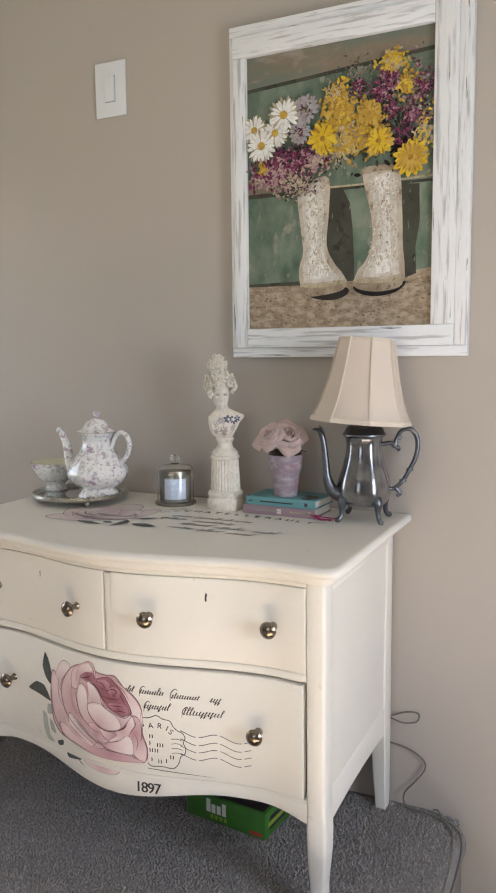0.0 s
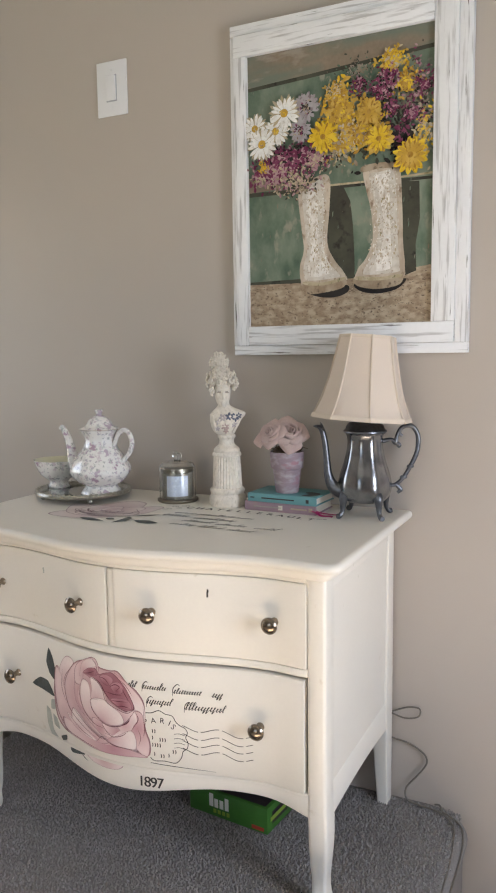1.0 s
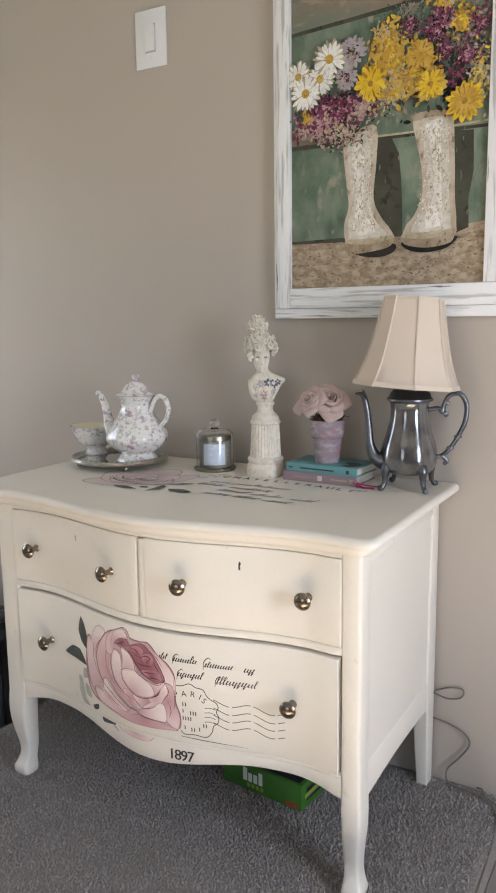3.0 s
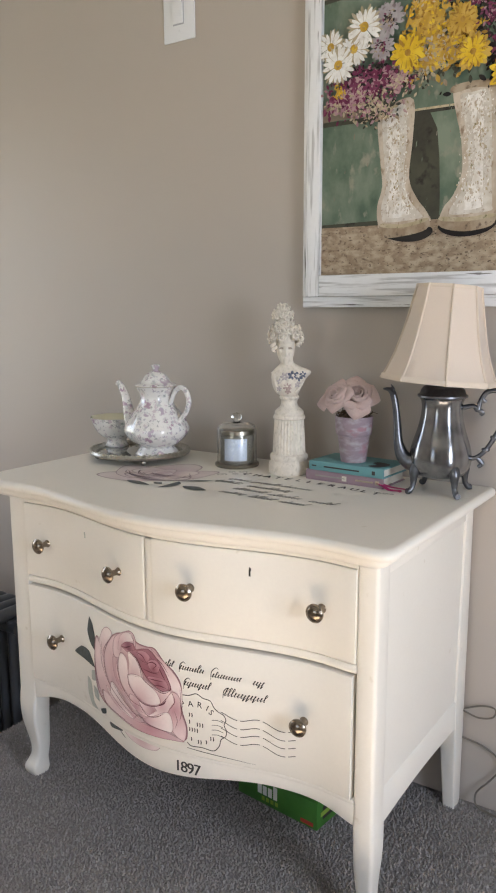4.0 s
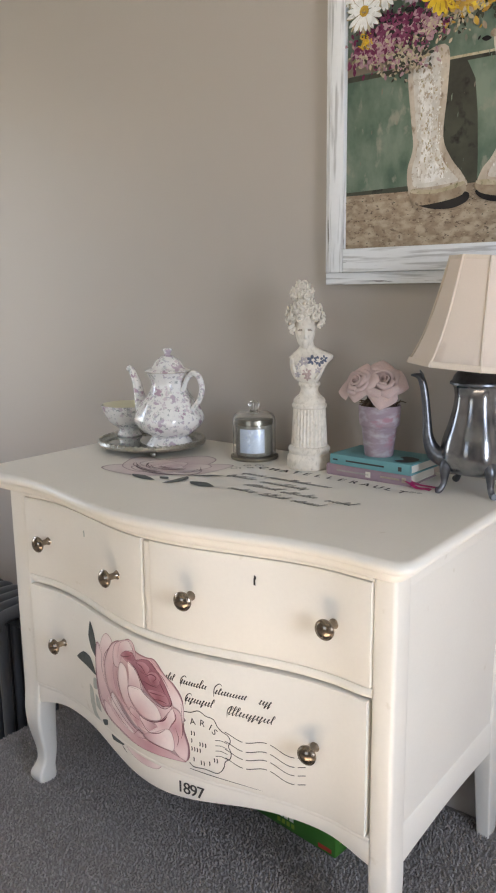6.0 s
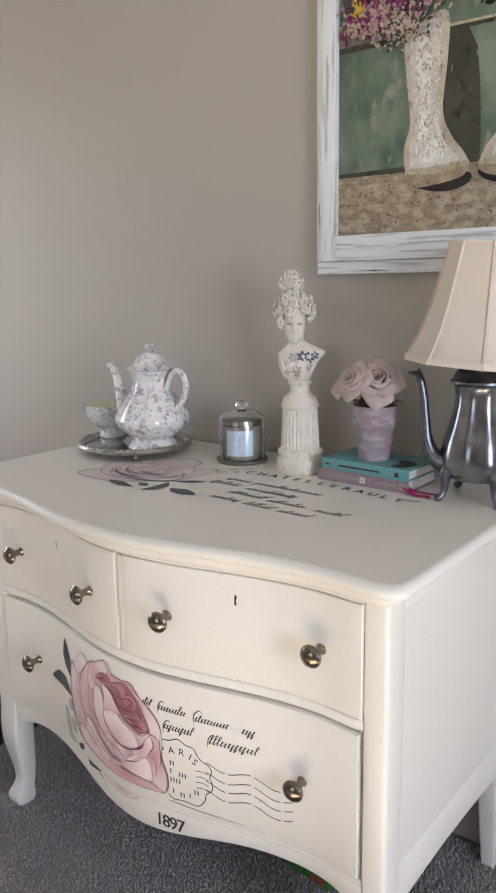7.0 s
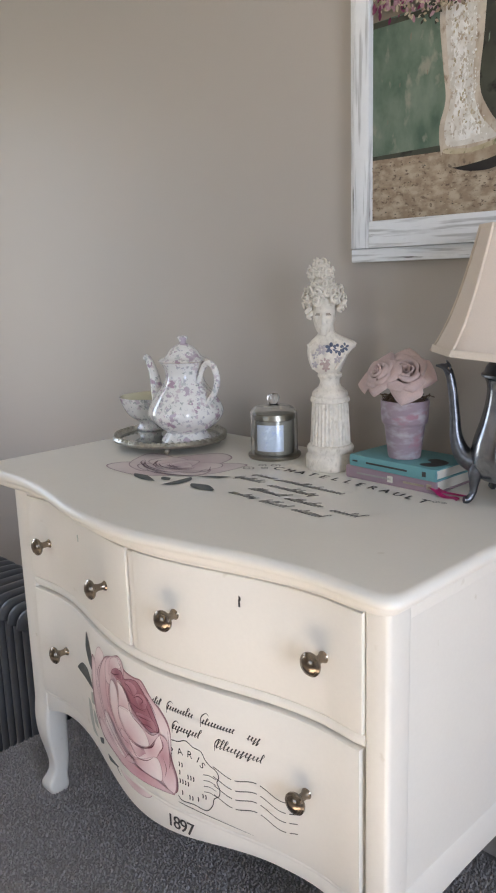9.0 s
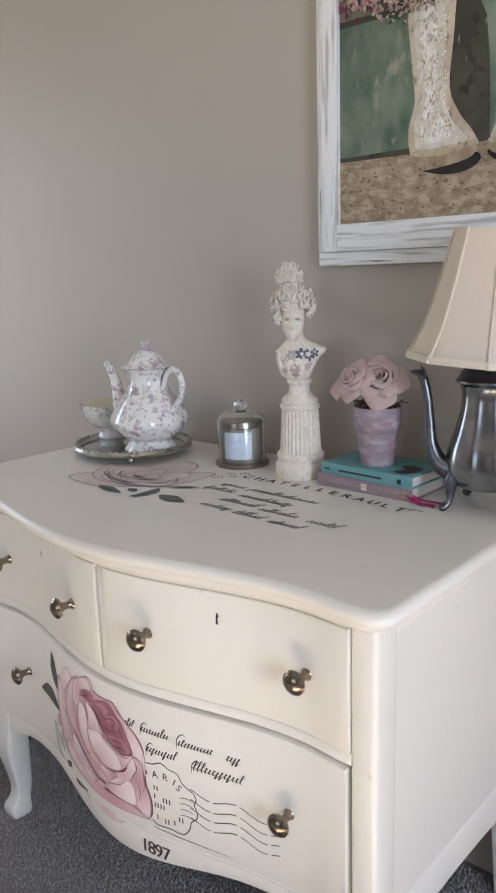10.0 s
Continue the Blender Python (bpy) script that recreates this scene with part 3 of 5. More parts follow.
def side_panel(sign):
    s = part("side_panel", box(XC + sign * (SIDE - 0.022), XC + sign * (SIDE - 0.0055), 1.545, 1.975, 0.27, 0.75), PAINT, dresser)
    x0, x1 = sorted((XC + sign * (SIDE - 0.024), XC + sign * (SIDE - 0.002)))
    part("side_rail", box(x0, x1, 1.535, 1.975, 0.738, 0.770, 0.003), PAINT, dresser)
    bm = bmesh.new()
    rings = []
    for i in range(13):
        y = 1.535 + 0.44 * i / 12
        low = 0.222 + 0.010 * math.sin(math.pi * i / 12)
        rings.append([Vector((x0, y, low)), Vector((x1, y, low)), Vector((x1, y, 0.292)), Vector((x1 - 0.004 * sign if sign > 0 else x1, y, 0.297)), Vector((x0, y, 0.297))])
    part("side_rail", loops(bm, rings), PAINT, dresser)
    return s


for sign in (1, -1):
    side_panel(sign)


def section_ring(cx, cy, hx, hy, z, r):
    ring = []
    for sx, sy, a0 in ((1, 1, 0), (-1, 1, 90), (-1, -1, 180), (1, -1, 270)):
        for k in range(4):
            a = radians(a0 + 30 * k)
            ring.append(Vector((cx + sx * (hx - r) + r * math.cos(a), cy + sy * (hy - r) + r * math.sin(a), z)))
    return ring


def front_leg(sign):
    """Corner stile that runs down into a bowed foot turned out at the toe."""
    wide = 0.0 if sign > 0 else 0.010
    cx, cy = XC + sign * (SIDE - 0.021 + wide), 1.518
    rows = []
    for z, hx, hy, dx, dy in ((0.770, 0.0215, 0.027, 0, 0), (0.50, 0.0215, 0.027, 0, 0), (0.27, 0.0215, 0.027, 0, 0), (0.235, 0.0225, 0.028, 0.001, -0.001), (0.20, 0.0225, 0.028, 0.003, -0.004),
                              (0.16, 0.0215, 0.027, 0.003, -0.004), (0.12, 0.0195, 0.0235, 0.001, -0.001), (0.085, 0.0175, 0.0205, 0.0, 0.002), (0.060, 0.0175, 0.020, 0.001, 0.0),
                              (0.042, 0.0195, 0.022, 0.004, -0.005), (0.028, 0.0225, 0.026, 0.006, -0.009), (0.014, 0.0225, 0.026, 0.005, -0.009), (0.003, 0.019, 0.022, 0.004, -0.007), (0.0, 0.017, 0.020, 0.004, -0.006)):
        rows.append((z, hx + wide * min(1, max(0, (z - 0.06) / 0.2)), hy, dx - wide * 0.6 * (1 - min(1, max(0, (z - 0.06) / 0.2))), dy))
    path = smooth_path(rows, 3)
    rings = [section_ring(cx + sign * dx, cy + dy, hx, hy, z, 0.008) for z, hx, hy, dx, dy in path]
    part("front_leg", loops(bmesh.new(), rings), PAINT, dresser)


def back_leg(sign):
    cx = XC + sign * (SIDE - 0.021)
    rings = [section_ring(cx + sign * dx, 2.018 - hy, hx, hy, z, 0.004) for z, hx, dx, hy in
             ((0.770, 0.021, 0, 0.024), (0.27, 0.021, 0, 0.031), (0.23, 0.0205, 0.0005, 0.030), (0.10, 0.0175, 0.003, 0.0255), (0.0, 0.0145, 0.006, 0.022))]
    part("back_leg", loops(bmesh.new(), rings), PAINT, dresser)


for sign in (1, -1):
    front_leg(sign)
    back_leg(sign)


def apron_low(x):
    """The shaped lower edge: high by the legs, a long drop in the middle."""
    u = abs(x - XC) / FRONT_X
    s = 0.5 * (1 + math.cos(math.pi * min(1, u / 0.62)))
    return 0.252 - 0.030 * s - 0.022 * max(0, (u - 0.72) / 0.28) ** 2


part("apron", strip(XC - FRONT_X, XC + FRONT_X, apron_low, 0.2865, 0.0, 0.02, 60), PAINT, dresser)
part("apron_bead", strip(XC - FRONT_X, XC + FRONT_X, 0.2775, 0.2862, 0.0022, 0.006, 50, 0.0028), PAINT, dresser)
part("middle_rail", strip(XC - FRONT_X, XC + FRONT_X, 0.5475, 0.5675, 0.004, 0.025, 50, 0.007), PAINT, dresser, "rounded cream moulding between the drawers")
part("top_rail", strip(XC - FRONT_X, XC + FRONT_X, 0.7545, 0.7705, 0.0045, 0.024, 50), PAINT, dresser)
part("divider", strip(XC - 0.0105, XC + 0.008, 0.567, 0.750, 0.002, 0.02, 4, 0.003), PAINT, dresser)


def knob(drawer, x, z):
    """Turned knob on a flared stem and a round back plate."""
    y = front_y(x)
    slope = (front_y(x + 0.004) - front_y(x - 0.004)) / 0.008
    bm = lathe([(0.0115, 0.0), (0.0120, 0.002), (0.0095, 0.005), (0.0065, 0.011), (0.0065, 0.020), (0.0095, 0.027), (0.0165, 0.030), (0.0185, 0.033), (0.0185, 0.036), (0.0160, 0.0385), (0.0150, 0.0385), (0.0125, 0.041), (0.0060, 0.0435), (0.0, 0.044)][:-1] + [(0.0005, 0.044)], 24)
    ob = part("knob", bm, BRASS, drawer, "aged brass knob")
    ob.matrix_local = Matrix.Translation((x, y, z)) @ Matrix.Rotation(math.atan(slope), 4, "Z") @ Matrix.Rotation(radians(90), 4, "X")


def keyhole(drawer, x, z, tall, mat):
    y = front_y(x) - 0.0052
    bm = bmesh.new()
    flat_shape(bm, [(0.0042 * math.cos(a), tall * 0.28 + 0.0046 * math.sin(a)) for a in np.linspace(0, 6.28, 9)[:-1]], 0.0)
    flat_shape(bm, [(-0.0022, tall * 0.2), (0.0022, tall * 0.2), (0.0030, -tall * 0.55), (-0.0030, -tall * 0.55)], 0.0002, 0, False)
    ob = part("keyhole", bm, mat, drawer, "painted-over keyhole" if mat is LEAF_PALE else "dark keyhole")
    ob.matrix_local = Matrix.Translation((x, y, z)) @ Matrix.Rotation(radians(90), 4, "X")


def drawer(x0, x1, z0, z1, knobs, holes):
    ob = part("drawer", strip(x0, x1, z0, z1, 0.005, 0.022, 46, 0.002), PAINT, dresser)
    for x, z in knobs:
        knob(ob, x, z)
    for x, z, tall, mat in holes:
        keyhole(ob, x, z, tall, mat)
    return ob


left_drawer = drawer(XC - FRONT_X + 0.001, XC - 0.0145, 0.5685, 0.7535, ((-1.345, 0.659), (-1.056, 0.659)), ((-1.188, 0.712, 0.012, LEAF_PALE),))
right_drawer = drawer(XC + 0.0092, XC + FRONT_X - 0.0018, 0.5685, 0.7535, ((-0.860, 0.662), (-0.582, 0.662)), ((-0.733, 0.712, 0.017, GAP),))
wide_drawer = drawer(XC - FRONT_X + 0.002, XC + FRONT_X - 0.007, 0.2875, 0.5415, ((-1.306, 0.422), (-0.618, 0.419)), ((-0.955, 0.503, 0.016, GAP),))


# ---- painted transfers
def wrap_front(bm, lift):
    """Bends a flat drawing (x along the dresser, y up) round the serpentine front."""
    x0, x1 = min(v.co.x for v in bm.verts), max(v.co.x for v in bm.verts)
    x = math.ceil(x0 / 0.015) * 0.015
    while x < x1:
        bmesh.ops.bisect_plane(bm, geom=bm.verts[:] + bm.edges[:] + bm.faces[:], plane_co=(x, 0, 0), plane_no=(1, 0, 0))
        x += 0.015
    bmesh.ops.triangulate(bm, faces=[f for f in bm.faces if len(f.verts) > 4])
    for v in bm.verts:
        v.co = Vector((v.co.x, front_y(v.co.x) - lift - v.co.z, v.co.y))
    return bm


def lay_top(bm, lift):
    for v in bm.verts:
        v.co = Vector((v.co.x, v.co.y, ZT + lift + v.co.z))
    return bm


def drawn(mat, lift, petals, parent, name, label):
    bm = bmesh.new()
    tone = bm.verts.layers.float_color.new("tone")
    for k, (pts, foot) in enumerate(petals):
        petal(bm, tone, list(zip(pts[::2], pts[1::2])), foot, 0.00012 * k)
    return part(name, wrap_front(bm, lift), mat, parent, label)

def thicken(bm, wide):
    """Bolder letters: the same strokes once more, a little to the side."""
    again = bmesh.ops.duplicate(bm, geom=bm.verts[:] + bm.edges[:] + bm.faces[:])["geom"]
    bmesh.ops.translate(bm, vec=(wide, wide * 0.2, 0.0001), verts=[v for v in again if isinstance(v, bmesh.types.BMVert)])


def sketched(pts):
    """From the rose's drawing, in millimetres, to the drawer front."""
    return [(u / 1000 - 1.0, v / 1000 + 0.4) for u, v in zip(pts[::2], pts[1::2])]


# the large rose: petals painted from the back one to the front one
ROSE = (
    (PETAL, (5, 20), (-155, 79, -135, 69, -112, 113, -86, 103, -49, 121, -22, 132, -4, 113, 27, 110, 51, 111, 76, 86, 99, 71, 117, 42, 118, -13, 129, -49, 125, -81, 92, -87, 45, -92, -9, -91, -65, -86, -120, -81, -150, -65, -164, -38, -168, 18)),
    (PETAL_PALE, (-112, 39), (-145, 68, -128, 102, -107, 115, -88, 104, -104, 75, -122, 38, -137, 46)),
    (PETAL, (-38, -71), (-158, 77, -136, 58, -128, 26, -110, -13, -78, -41, -35, -64, -12, -77, -62, -79, -119, -71, -151, -43, -166, 7)),
    (PETAL_PALE, (48, 92), (40, 108, 70, 90, 92, 72, 108, 55, 118, 30, 116, -10, 98, 17, 82, 53, 60, 81)),
    (PETAL, (-61, 16), (-91, 99, -54, 118, -71, 87, -89, 47, -82, 3, -48, -25, -9, -51, 11, -63, -31, -60, -80, -42, -115, -7, -124, 46)),
    (PETAL, (-40, 89), (-77, 103, -22, 132, -4, 113, -12, 87, -32, 89, -51, 89, -66, 56, -86, 59)),
    (PETAL_PALE, (-51, 91), (-56, 113, -24, 128, -11, 114, -31, 105, -53, 91, -67, 76)),
    (PETAL_DEEP, (37, 63), (-53, 90, -15, 107, -8, 94, 18, 103, 40, 104, 68, 78, 85, 50, 92, 28, 74, 17, 49, 24, 24, 38, 7, 59, -11, 73, -37, 81)),
    (PETAL_DEEP, (-28, 93), (-55, 88, -35, 104, -12, 104, -10, 90, -28, 86, -45, 86)),
    (PETAL_DEEP, (16, 70), (-1, 91, 21, 98, 38, 89, 27, 73, 9, 75)),
    (PETAL_DEEP, (47, 63), (30, 76, 51, 86, 65, 75, 59, 59, 40, 58)),
    (PETAL_DEEP, (59, 32), (29, 42, 62, 48, 80, 44, 86, 27, 66, 23, 44, 29)),
    (PETAL_PALE, (-11, 23), (-30, 83, -7, 77, 9, 58, 17, 35, 6, 32, -11, 33, -31, 29, -28, 55)),
    (PETAL_PALE, (-10, -27), (-58, 71, -37, 66, -31, 30, -18, -3, 14, -32, -23, -28, -56, -3, -67, 35)),
    (PETAL, (44, -9), (15, 35, 49, 23, 74, 17, 93, 25, 81, 2, 63, -15, 58, 0, 35, 20)),
    (PETAL_PALE, (4, -22), (-31, 29, 6, 37, 35, 23, 56, 11, 65, -10, 44, -21, 13, -23, -13, -9, -30, 9)),
    (PETAL, (-6, -38), (-27, -16, 0, -21, 33, -45, 22, -54, -1, -51, -26, -36)),
    (PETAL, (47, -37), (2, -23, 34, -26, 63, -30, 56, -41, 33, -47, 12, -38)),
    (PETAL_PALE, (67, -15), (47, -21, 73, -8, 95, 23, 105, 8, 88, -22, 58, -40, 29, -51, 53, -33)),
    (PETAL, (100, -18), (95, 25, 113, 18, 118, -19, 129, -53, 122, -84, 97, -70, 81, -39, 89, -15, 102, 6)),
    (PETAL_PALE, (-16, -73), (-93, -9, -49, -35, -7, -57, 22, -66, -8, -75, -59, -67, -97, -45)),
    (PETAL, (32, -80), (-132, -44, -81, -55, -16, -73, 32, -72, 77, -72, 124, -83, 92, -88, 42, -93, -13, -94, -71, -86, -119, -75)),
    (PETAL_PALE, (22, -59), (13, -62, 47, -44, 83, -25, 96, -44, 93, -70, 63, -71, 32, -69)),
    (PETAL_PALE, (-82, -68), (-116, -27, -83, -45, -35, -61, -15, -72, -53, -68, -93, -54)),
)
for k, (mat, foot, pts) in enumerate(ROSE):
    bm = bmesh.new()
    petal(bm, bm.verts.layers.float_color.new("tone"), sketched(pts), sketched(foot)[0], 0)
    part("rose_petal", wrap_front(bm, 0.0056 + 0.00016 * k), mat, wide_drawer, "dusty pink watercolour rose petal")
OUTLINE = (
    (-124, 46, -110, -9, -60, -45, -8, -67),
    (-66, 56, -67, 33, -54, -4, -21, -29, 14, -34),
    (-30, 83, -7, 77, 9, 58, 17, 34, 49, 21, 74, 16, 92, 26),
    (-29, 28, -28, 8, -11, -10, 15, -24, 44, -22, 67, -11, 93, 22),
    (-31, 29, 6, 35),
    (2, -23, 16, -40, 33, -49, 58, -42, 76, -28),
    (13, -62, 32, -69, 63, -71, 93, -70),
    (-16, -73, 0, -56, 11, -63),
    (-93, -9, -51, -37, -15, -56, 8, -64),
    (-158, 75, -159, 21, -148, -40, -114, -72, -62, -83, -9, -91),
    (-86, 100, -115, 68, -124, 46),
    (-22, 130, -7, 114, -12, 90),
    (95, 24, 103, 5, 88, -20),
    (116, 39, 118, -17, 114, -36),
    (-127, 78, -132, 31, -115, -7),
    (101, -17, 108, -38, 102, -58),
    (-111, -31, -65, -57, -27, -69),
    (38, 105, 72, 83, 90, 59),
)
HEART = (
    (-51, 89, -32, 93, -12, 103),
    (-28, 87, -1, 77, 16, 54, 29, 42),
    (-1, 91, 17, 88, 30, 74),
    (27, 70, 44, 80, 57, 76, 47, 65),
    (16, 59, 40, 56, 62, 57),
    (33, 40, 52, 41, 77, 43),
    (46, 28, 65, 31, 83, 29),
    (63, 75, 72, 59, 81, 46),
    (38, 94, 54, 83),
    (57, -18, 73, -9, 82, 2),
    (8, -45, 26, -47),
)
for name, lines, wide, lift, ink, label in (("petal_line", OUTLINE, .0015, .0098, material("rose_brown_ink", (0.20, 0.085, 0.10), 0.5, grain=90, vary=0.35, bump=0), "rose-brown drawn petal line"),
                                            ("heart_line", HEART, .0024, .0101, material("crimson_brown_ink", (0.16, 0.04, 0.06), 0.5, grain=200, vary=0.3, bump=0), "dark crimson line in the rose's heart")):
    for pts in lines:
        line = sketched(pts)
        part(name, wrap_front(stroke(bmesh.new(), line, [.0003] + [wide] * (len(line) - 2) + [.0003]), lift), ink, wide_drawer, label)
drawn(PETAL_PALE, 0.0008, [([-1.059, .284, -1.002, .2855, -.946, .286, -.958, .268, -.997, .262, -1.040, .268], (-1.0, 0.286))], dresser, "loose_petal", "pale painted petal on the apron")


def inked(name, shapes, mat, lift, parent, label, wrap=wrap_front):
    for k, pts in enumerate(shapes):
        bm = bmesh.new()
        flat_shape(bm, list(zip(pts[::2], pts[1::2])), 0.0001 * k, 0, 0.5)
        part(name, wrap(bm, lift), mat, parent, label)


inked("painted_leaf", [[-1.184, .517, -1.170, .499, -1.159, .464, -1.164, .438, -1.184, .452, -1.195, .479], [-1.254, .407, -1.223, .431, -1.191, .429, -1.167, .395, -1.207, .400],
                       [-1.147, .299, -1.125, .309, -1.124, .297, -1.140, .290]], LEAF_INK, 0.0056, wide_drawer, "dark grey-green painted leaves")
inked("painted_leaf", [[-1.202, .361, -1.186, .353, -1.176, .306, -1.158, .292, -1.185, .292, -1.200, .318], [-1.181, .384, -1.162, .386, -1.166, .362, -1.183, .360], [-1.176, .348, -1.160, .340, -1.151, .315, -1.172, .321]], LEAF_PALE, 0.0054, wide_drawer, "pale sage painted leaves")
inked("painted_leaf", [[-1.117, .277, -1.069, .284, -1.067, .274, -1.110, .266], [-1.080, .276, -1.054, .262, -1.067, .266]], LEAF_INK, 0.0006, dresser, "dark painted leaves on the apron")

# the postmark, its wavy lines and the lettering
bm = bmesh.new()
stroke(bm, [(-.881, .422), (-.866, .424), (-.849, .431), (-.834, .424), (-.818, .421), (-.810, .408), (-.801, .400), (-.789, .394), (-.784, .384), (-.788, .372), (-.783, .360), (-.785, .347), (-.795, .338), (-.799, .323), (-.812, .309), (-.838, .311), (-.862, .309), (-.872, .316)], 0.0018)
stroke(bm, [(-.872, .303), (-.83, .301), (-.78, .299), (-.72, .297)], [0.0012, 0.0016, 0.0012, 0.0004])
for y in (.396, .377, .360, .342):
    for a, b in ((0.0, 0.22), (0.26, 0.52), (0.56, 0.86), (0.9, 1.0)):
        pts = []
        for k in range(7):
            s = a + (b - a) * k / 6
            pts.append((-.795 + .160 * s, y - .008 * s + .006 * math.sin(s * 11.0 + 2.2)))
        stroke(bm, pts, 0.0016, 2)
for k in range(4):
    stroke(bm, [(-.815, .378 - .011 * k), (-.803, .380 - .011 * k), (-.790, .377 - .011 * k)], 0.0012)
part("postmark", wrap_front(bm, 0.0054), INK, wide_drawer, "black wavy postmark lines")
for letter, x, y, turn in (("P", -.884, .393, 22), ("A", -.868, .3985, 8), ("R", -.848, .4015, -6), ("I", -.829, .3985, -24), ("S", -.823, .3935, -40)):
    bm = lettering(letter, 0.019)
    bmesh.ops.transform(bm, matrix=pose(x, y, 0, 0, 0, turn), verts=bm.verts)
    part("letter", wrap_front(bm, 0.0056), INK, wide_drawer)
bm = bmesh.new()
for x, y, w in ((-.866, .376, .014), (-.866, .360, .006), (-.848, .357, .016), (-.866, .343, .022), (-.862, .321, .008), (-.846, .318, .010), (-.828, .321, .008), (-.818, .331, .010)):
    for i in range(max(1, round(w / .006))):
        stroke(bm, [(x + i * .006, y), (x + i * .006 + .001, y + .004), (x + i * .006, y + .009)], .0022, 2)
part("postmark_date", wrap_front(bm, 0.0056), INK, wide_drawer, "small black date marks")
bm = bmesh.new()
for i, (x, y, w, h) in enumerate(((-.922, .481, .022, .009), (-.886, .480, .055, .010), (-.812, .476, .062, .010), (-.725, .474, .022, .011), (-.876, .446, .062, .011), (-.786, .440, .088, .011))):
    pen_marks(bm, x, y, w, h * .85, 0.0017, 0.62, 10 + i)
for x, y, s in ((-.890, .476, 1.0), (-.818, .473, 1.15), (-.880, .441, 1.05), (-.792, .436, 1.0)):
    stroke(bm, [(x + .002, y - .004 * s), (x + .004, y + .012 * s), (x + .012 * s, y + .021 * s), (x + .017 * s, y + .018 * s)], [0.0008, 0.0018, 0.0016, 0.0008])
part("script_line", wrap_front(bm, 0.0056), INK, wide_drawer, "two lines of slanting black script")
bm = lettering("1897", 0.036, 0.86)
thicken(bm, 0.0013)
bmesh.ops.transform(bm, matrix=pose(-.909, .2395, 0), verts=bm.verts)
part("year", wrap_front(bm, 0.0008), INK, dresser, "black painted year on the apron")

# the transfers on the top
for k, (cx, cy, a, rx, ry) in enumerate(((-1.19, 1.66, 20, .115, .050), (-1.10, 1.73, 60, .085, .045), (-1.23, 1.70, 150, .085, .055), (-1.16, 1.75, 100, .10, .065), (-1.15, 1.69, 15, .090, .045), (-1.20, 1.72, 170, .06, .04), (-1.13, 1.73, 40, .06, .035), (-1.17, 1.715, 80, .05, .034), (-1.165, 1.72, 0, .03, .02))):
    t = radians(a)
    pts = []
    for j in range(8):
        b = 2 * math.pi * j / 8
        w = 1.0 + 0.10 * math.sin(3 * b + k)
        pts.append((cx + w * (rx * math.cos(b) * math.cos(t) - ry * math.sin(b) * math.sin(t)), cy + w * (rx * math.cos(b) * math.sin(t) + ry * math.sin(b) * math.cos(t))))
    bm = bmesh.new()
    petal(bm, bm.verts.layers.float_color.new("tone"), pts, (-1.165, 1.72), 0.0001 * k)
    part("rose_petal", lay_top(bm, 0.0005), PETAL_LILAC, dresser_top, "faded lilac-pink painted petal")
PLUM_INK = material("plum_brown_ink", (0.16, 0.09, 0.11), 0.5, grain=120, vary=0.35, bump=0)
rnd = random.Random(12)
for k in range(15):
    size, a0 = 0.018 + 0.0058 * k, rnd.uniform(2.2, 5.6)
    arc = [(-1.165 + 1.20 * size * rnd.uniform(.95, 1.05) * math.cos(a0 + j * .32), 1.715 + .72 * size * rnd.uniform(.95, 1.05) * math.sin(a0 + j * .32)) for j in range(6)]
    part("petal_line", lay_top(stroke(bmesh.new(), arc, [.0006, .0022, .0030, .0026, .0018, .0005]), 0.0018), PLUM_INK, dresser_top, "plum-brown drawn petal edge")
inked("painted_leaf", [[-1.185, 1.612, -1.150, 1.618, -1.103, 1.600, -1.135, 1.592, -1.168, 1.598], [-1.116, 1.629, -1.098, 1.636, -1.085, 1.622, -1.103, 1.616],
                       [-1.072, 1.590, -1.070, 1.625, -1.068, 1.664, -1.050, 1.650, -1.048, 1.615], [-1.031, 1.634, -.995, 1.646, -.958, 1.628, -.985, 1.614, -1.015, 1.618],
                       [-1.062, 1.676, -1.035, 1.702, -1.005, 1.716, -1.025, 1.692]], LEAF_INK, 0.0012, dresser_top, "dark grey painted leaves", lay_top)
for i, letter in enumerate("CHATELLERAULT"):
    bm = lettering(letter, 0.030)
    thicken(bm, 0.0018)
    s = (i - 6) / 6
    bmesh.ops.transform(bm, matrix=pose(-.992 + .0298 * i, 1.817 + .008 * (1 - s * s) - .012 * (s > 0) * s, 0, 0, 0, -3 * s), verts=bm.verts)
    part("letter", lay_top(bm, 0.0006), INK, dresser_top)
bm = bmesh.new()
for i, (x, y, w, h) in enumerate(((-.985, 1.757, .055, .012), (-.915, 1.757, .155, .012), (-1.000, 1.722, .075, .013), (-.905, 1.716, .120, .013), (-.918, 1.678, .085, .013), (-.820, 1.672, .085, .013), (-.712, 1.668, .060, .013), (-.928, 1.637, .070, .013), (-.845, 1.633, .065, .013), (-.765, 1.630, .068, .013))):
    pen_marks(bm, x, y, w, h * .9, 0.0019, 0.7, 40 + i)
part("script_line", lay_top(bm, 0.0006), INK, dresser_top, "four lines of slanting black script")
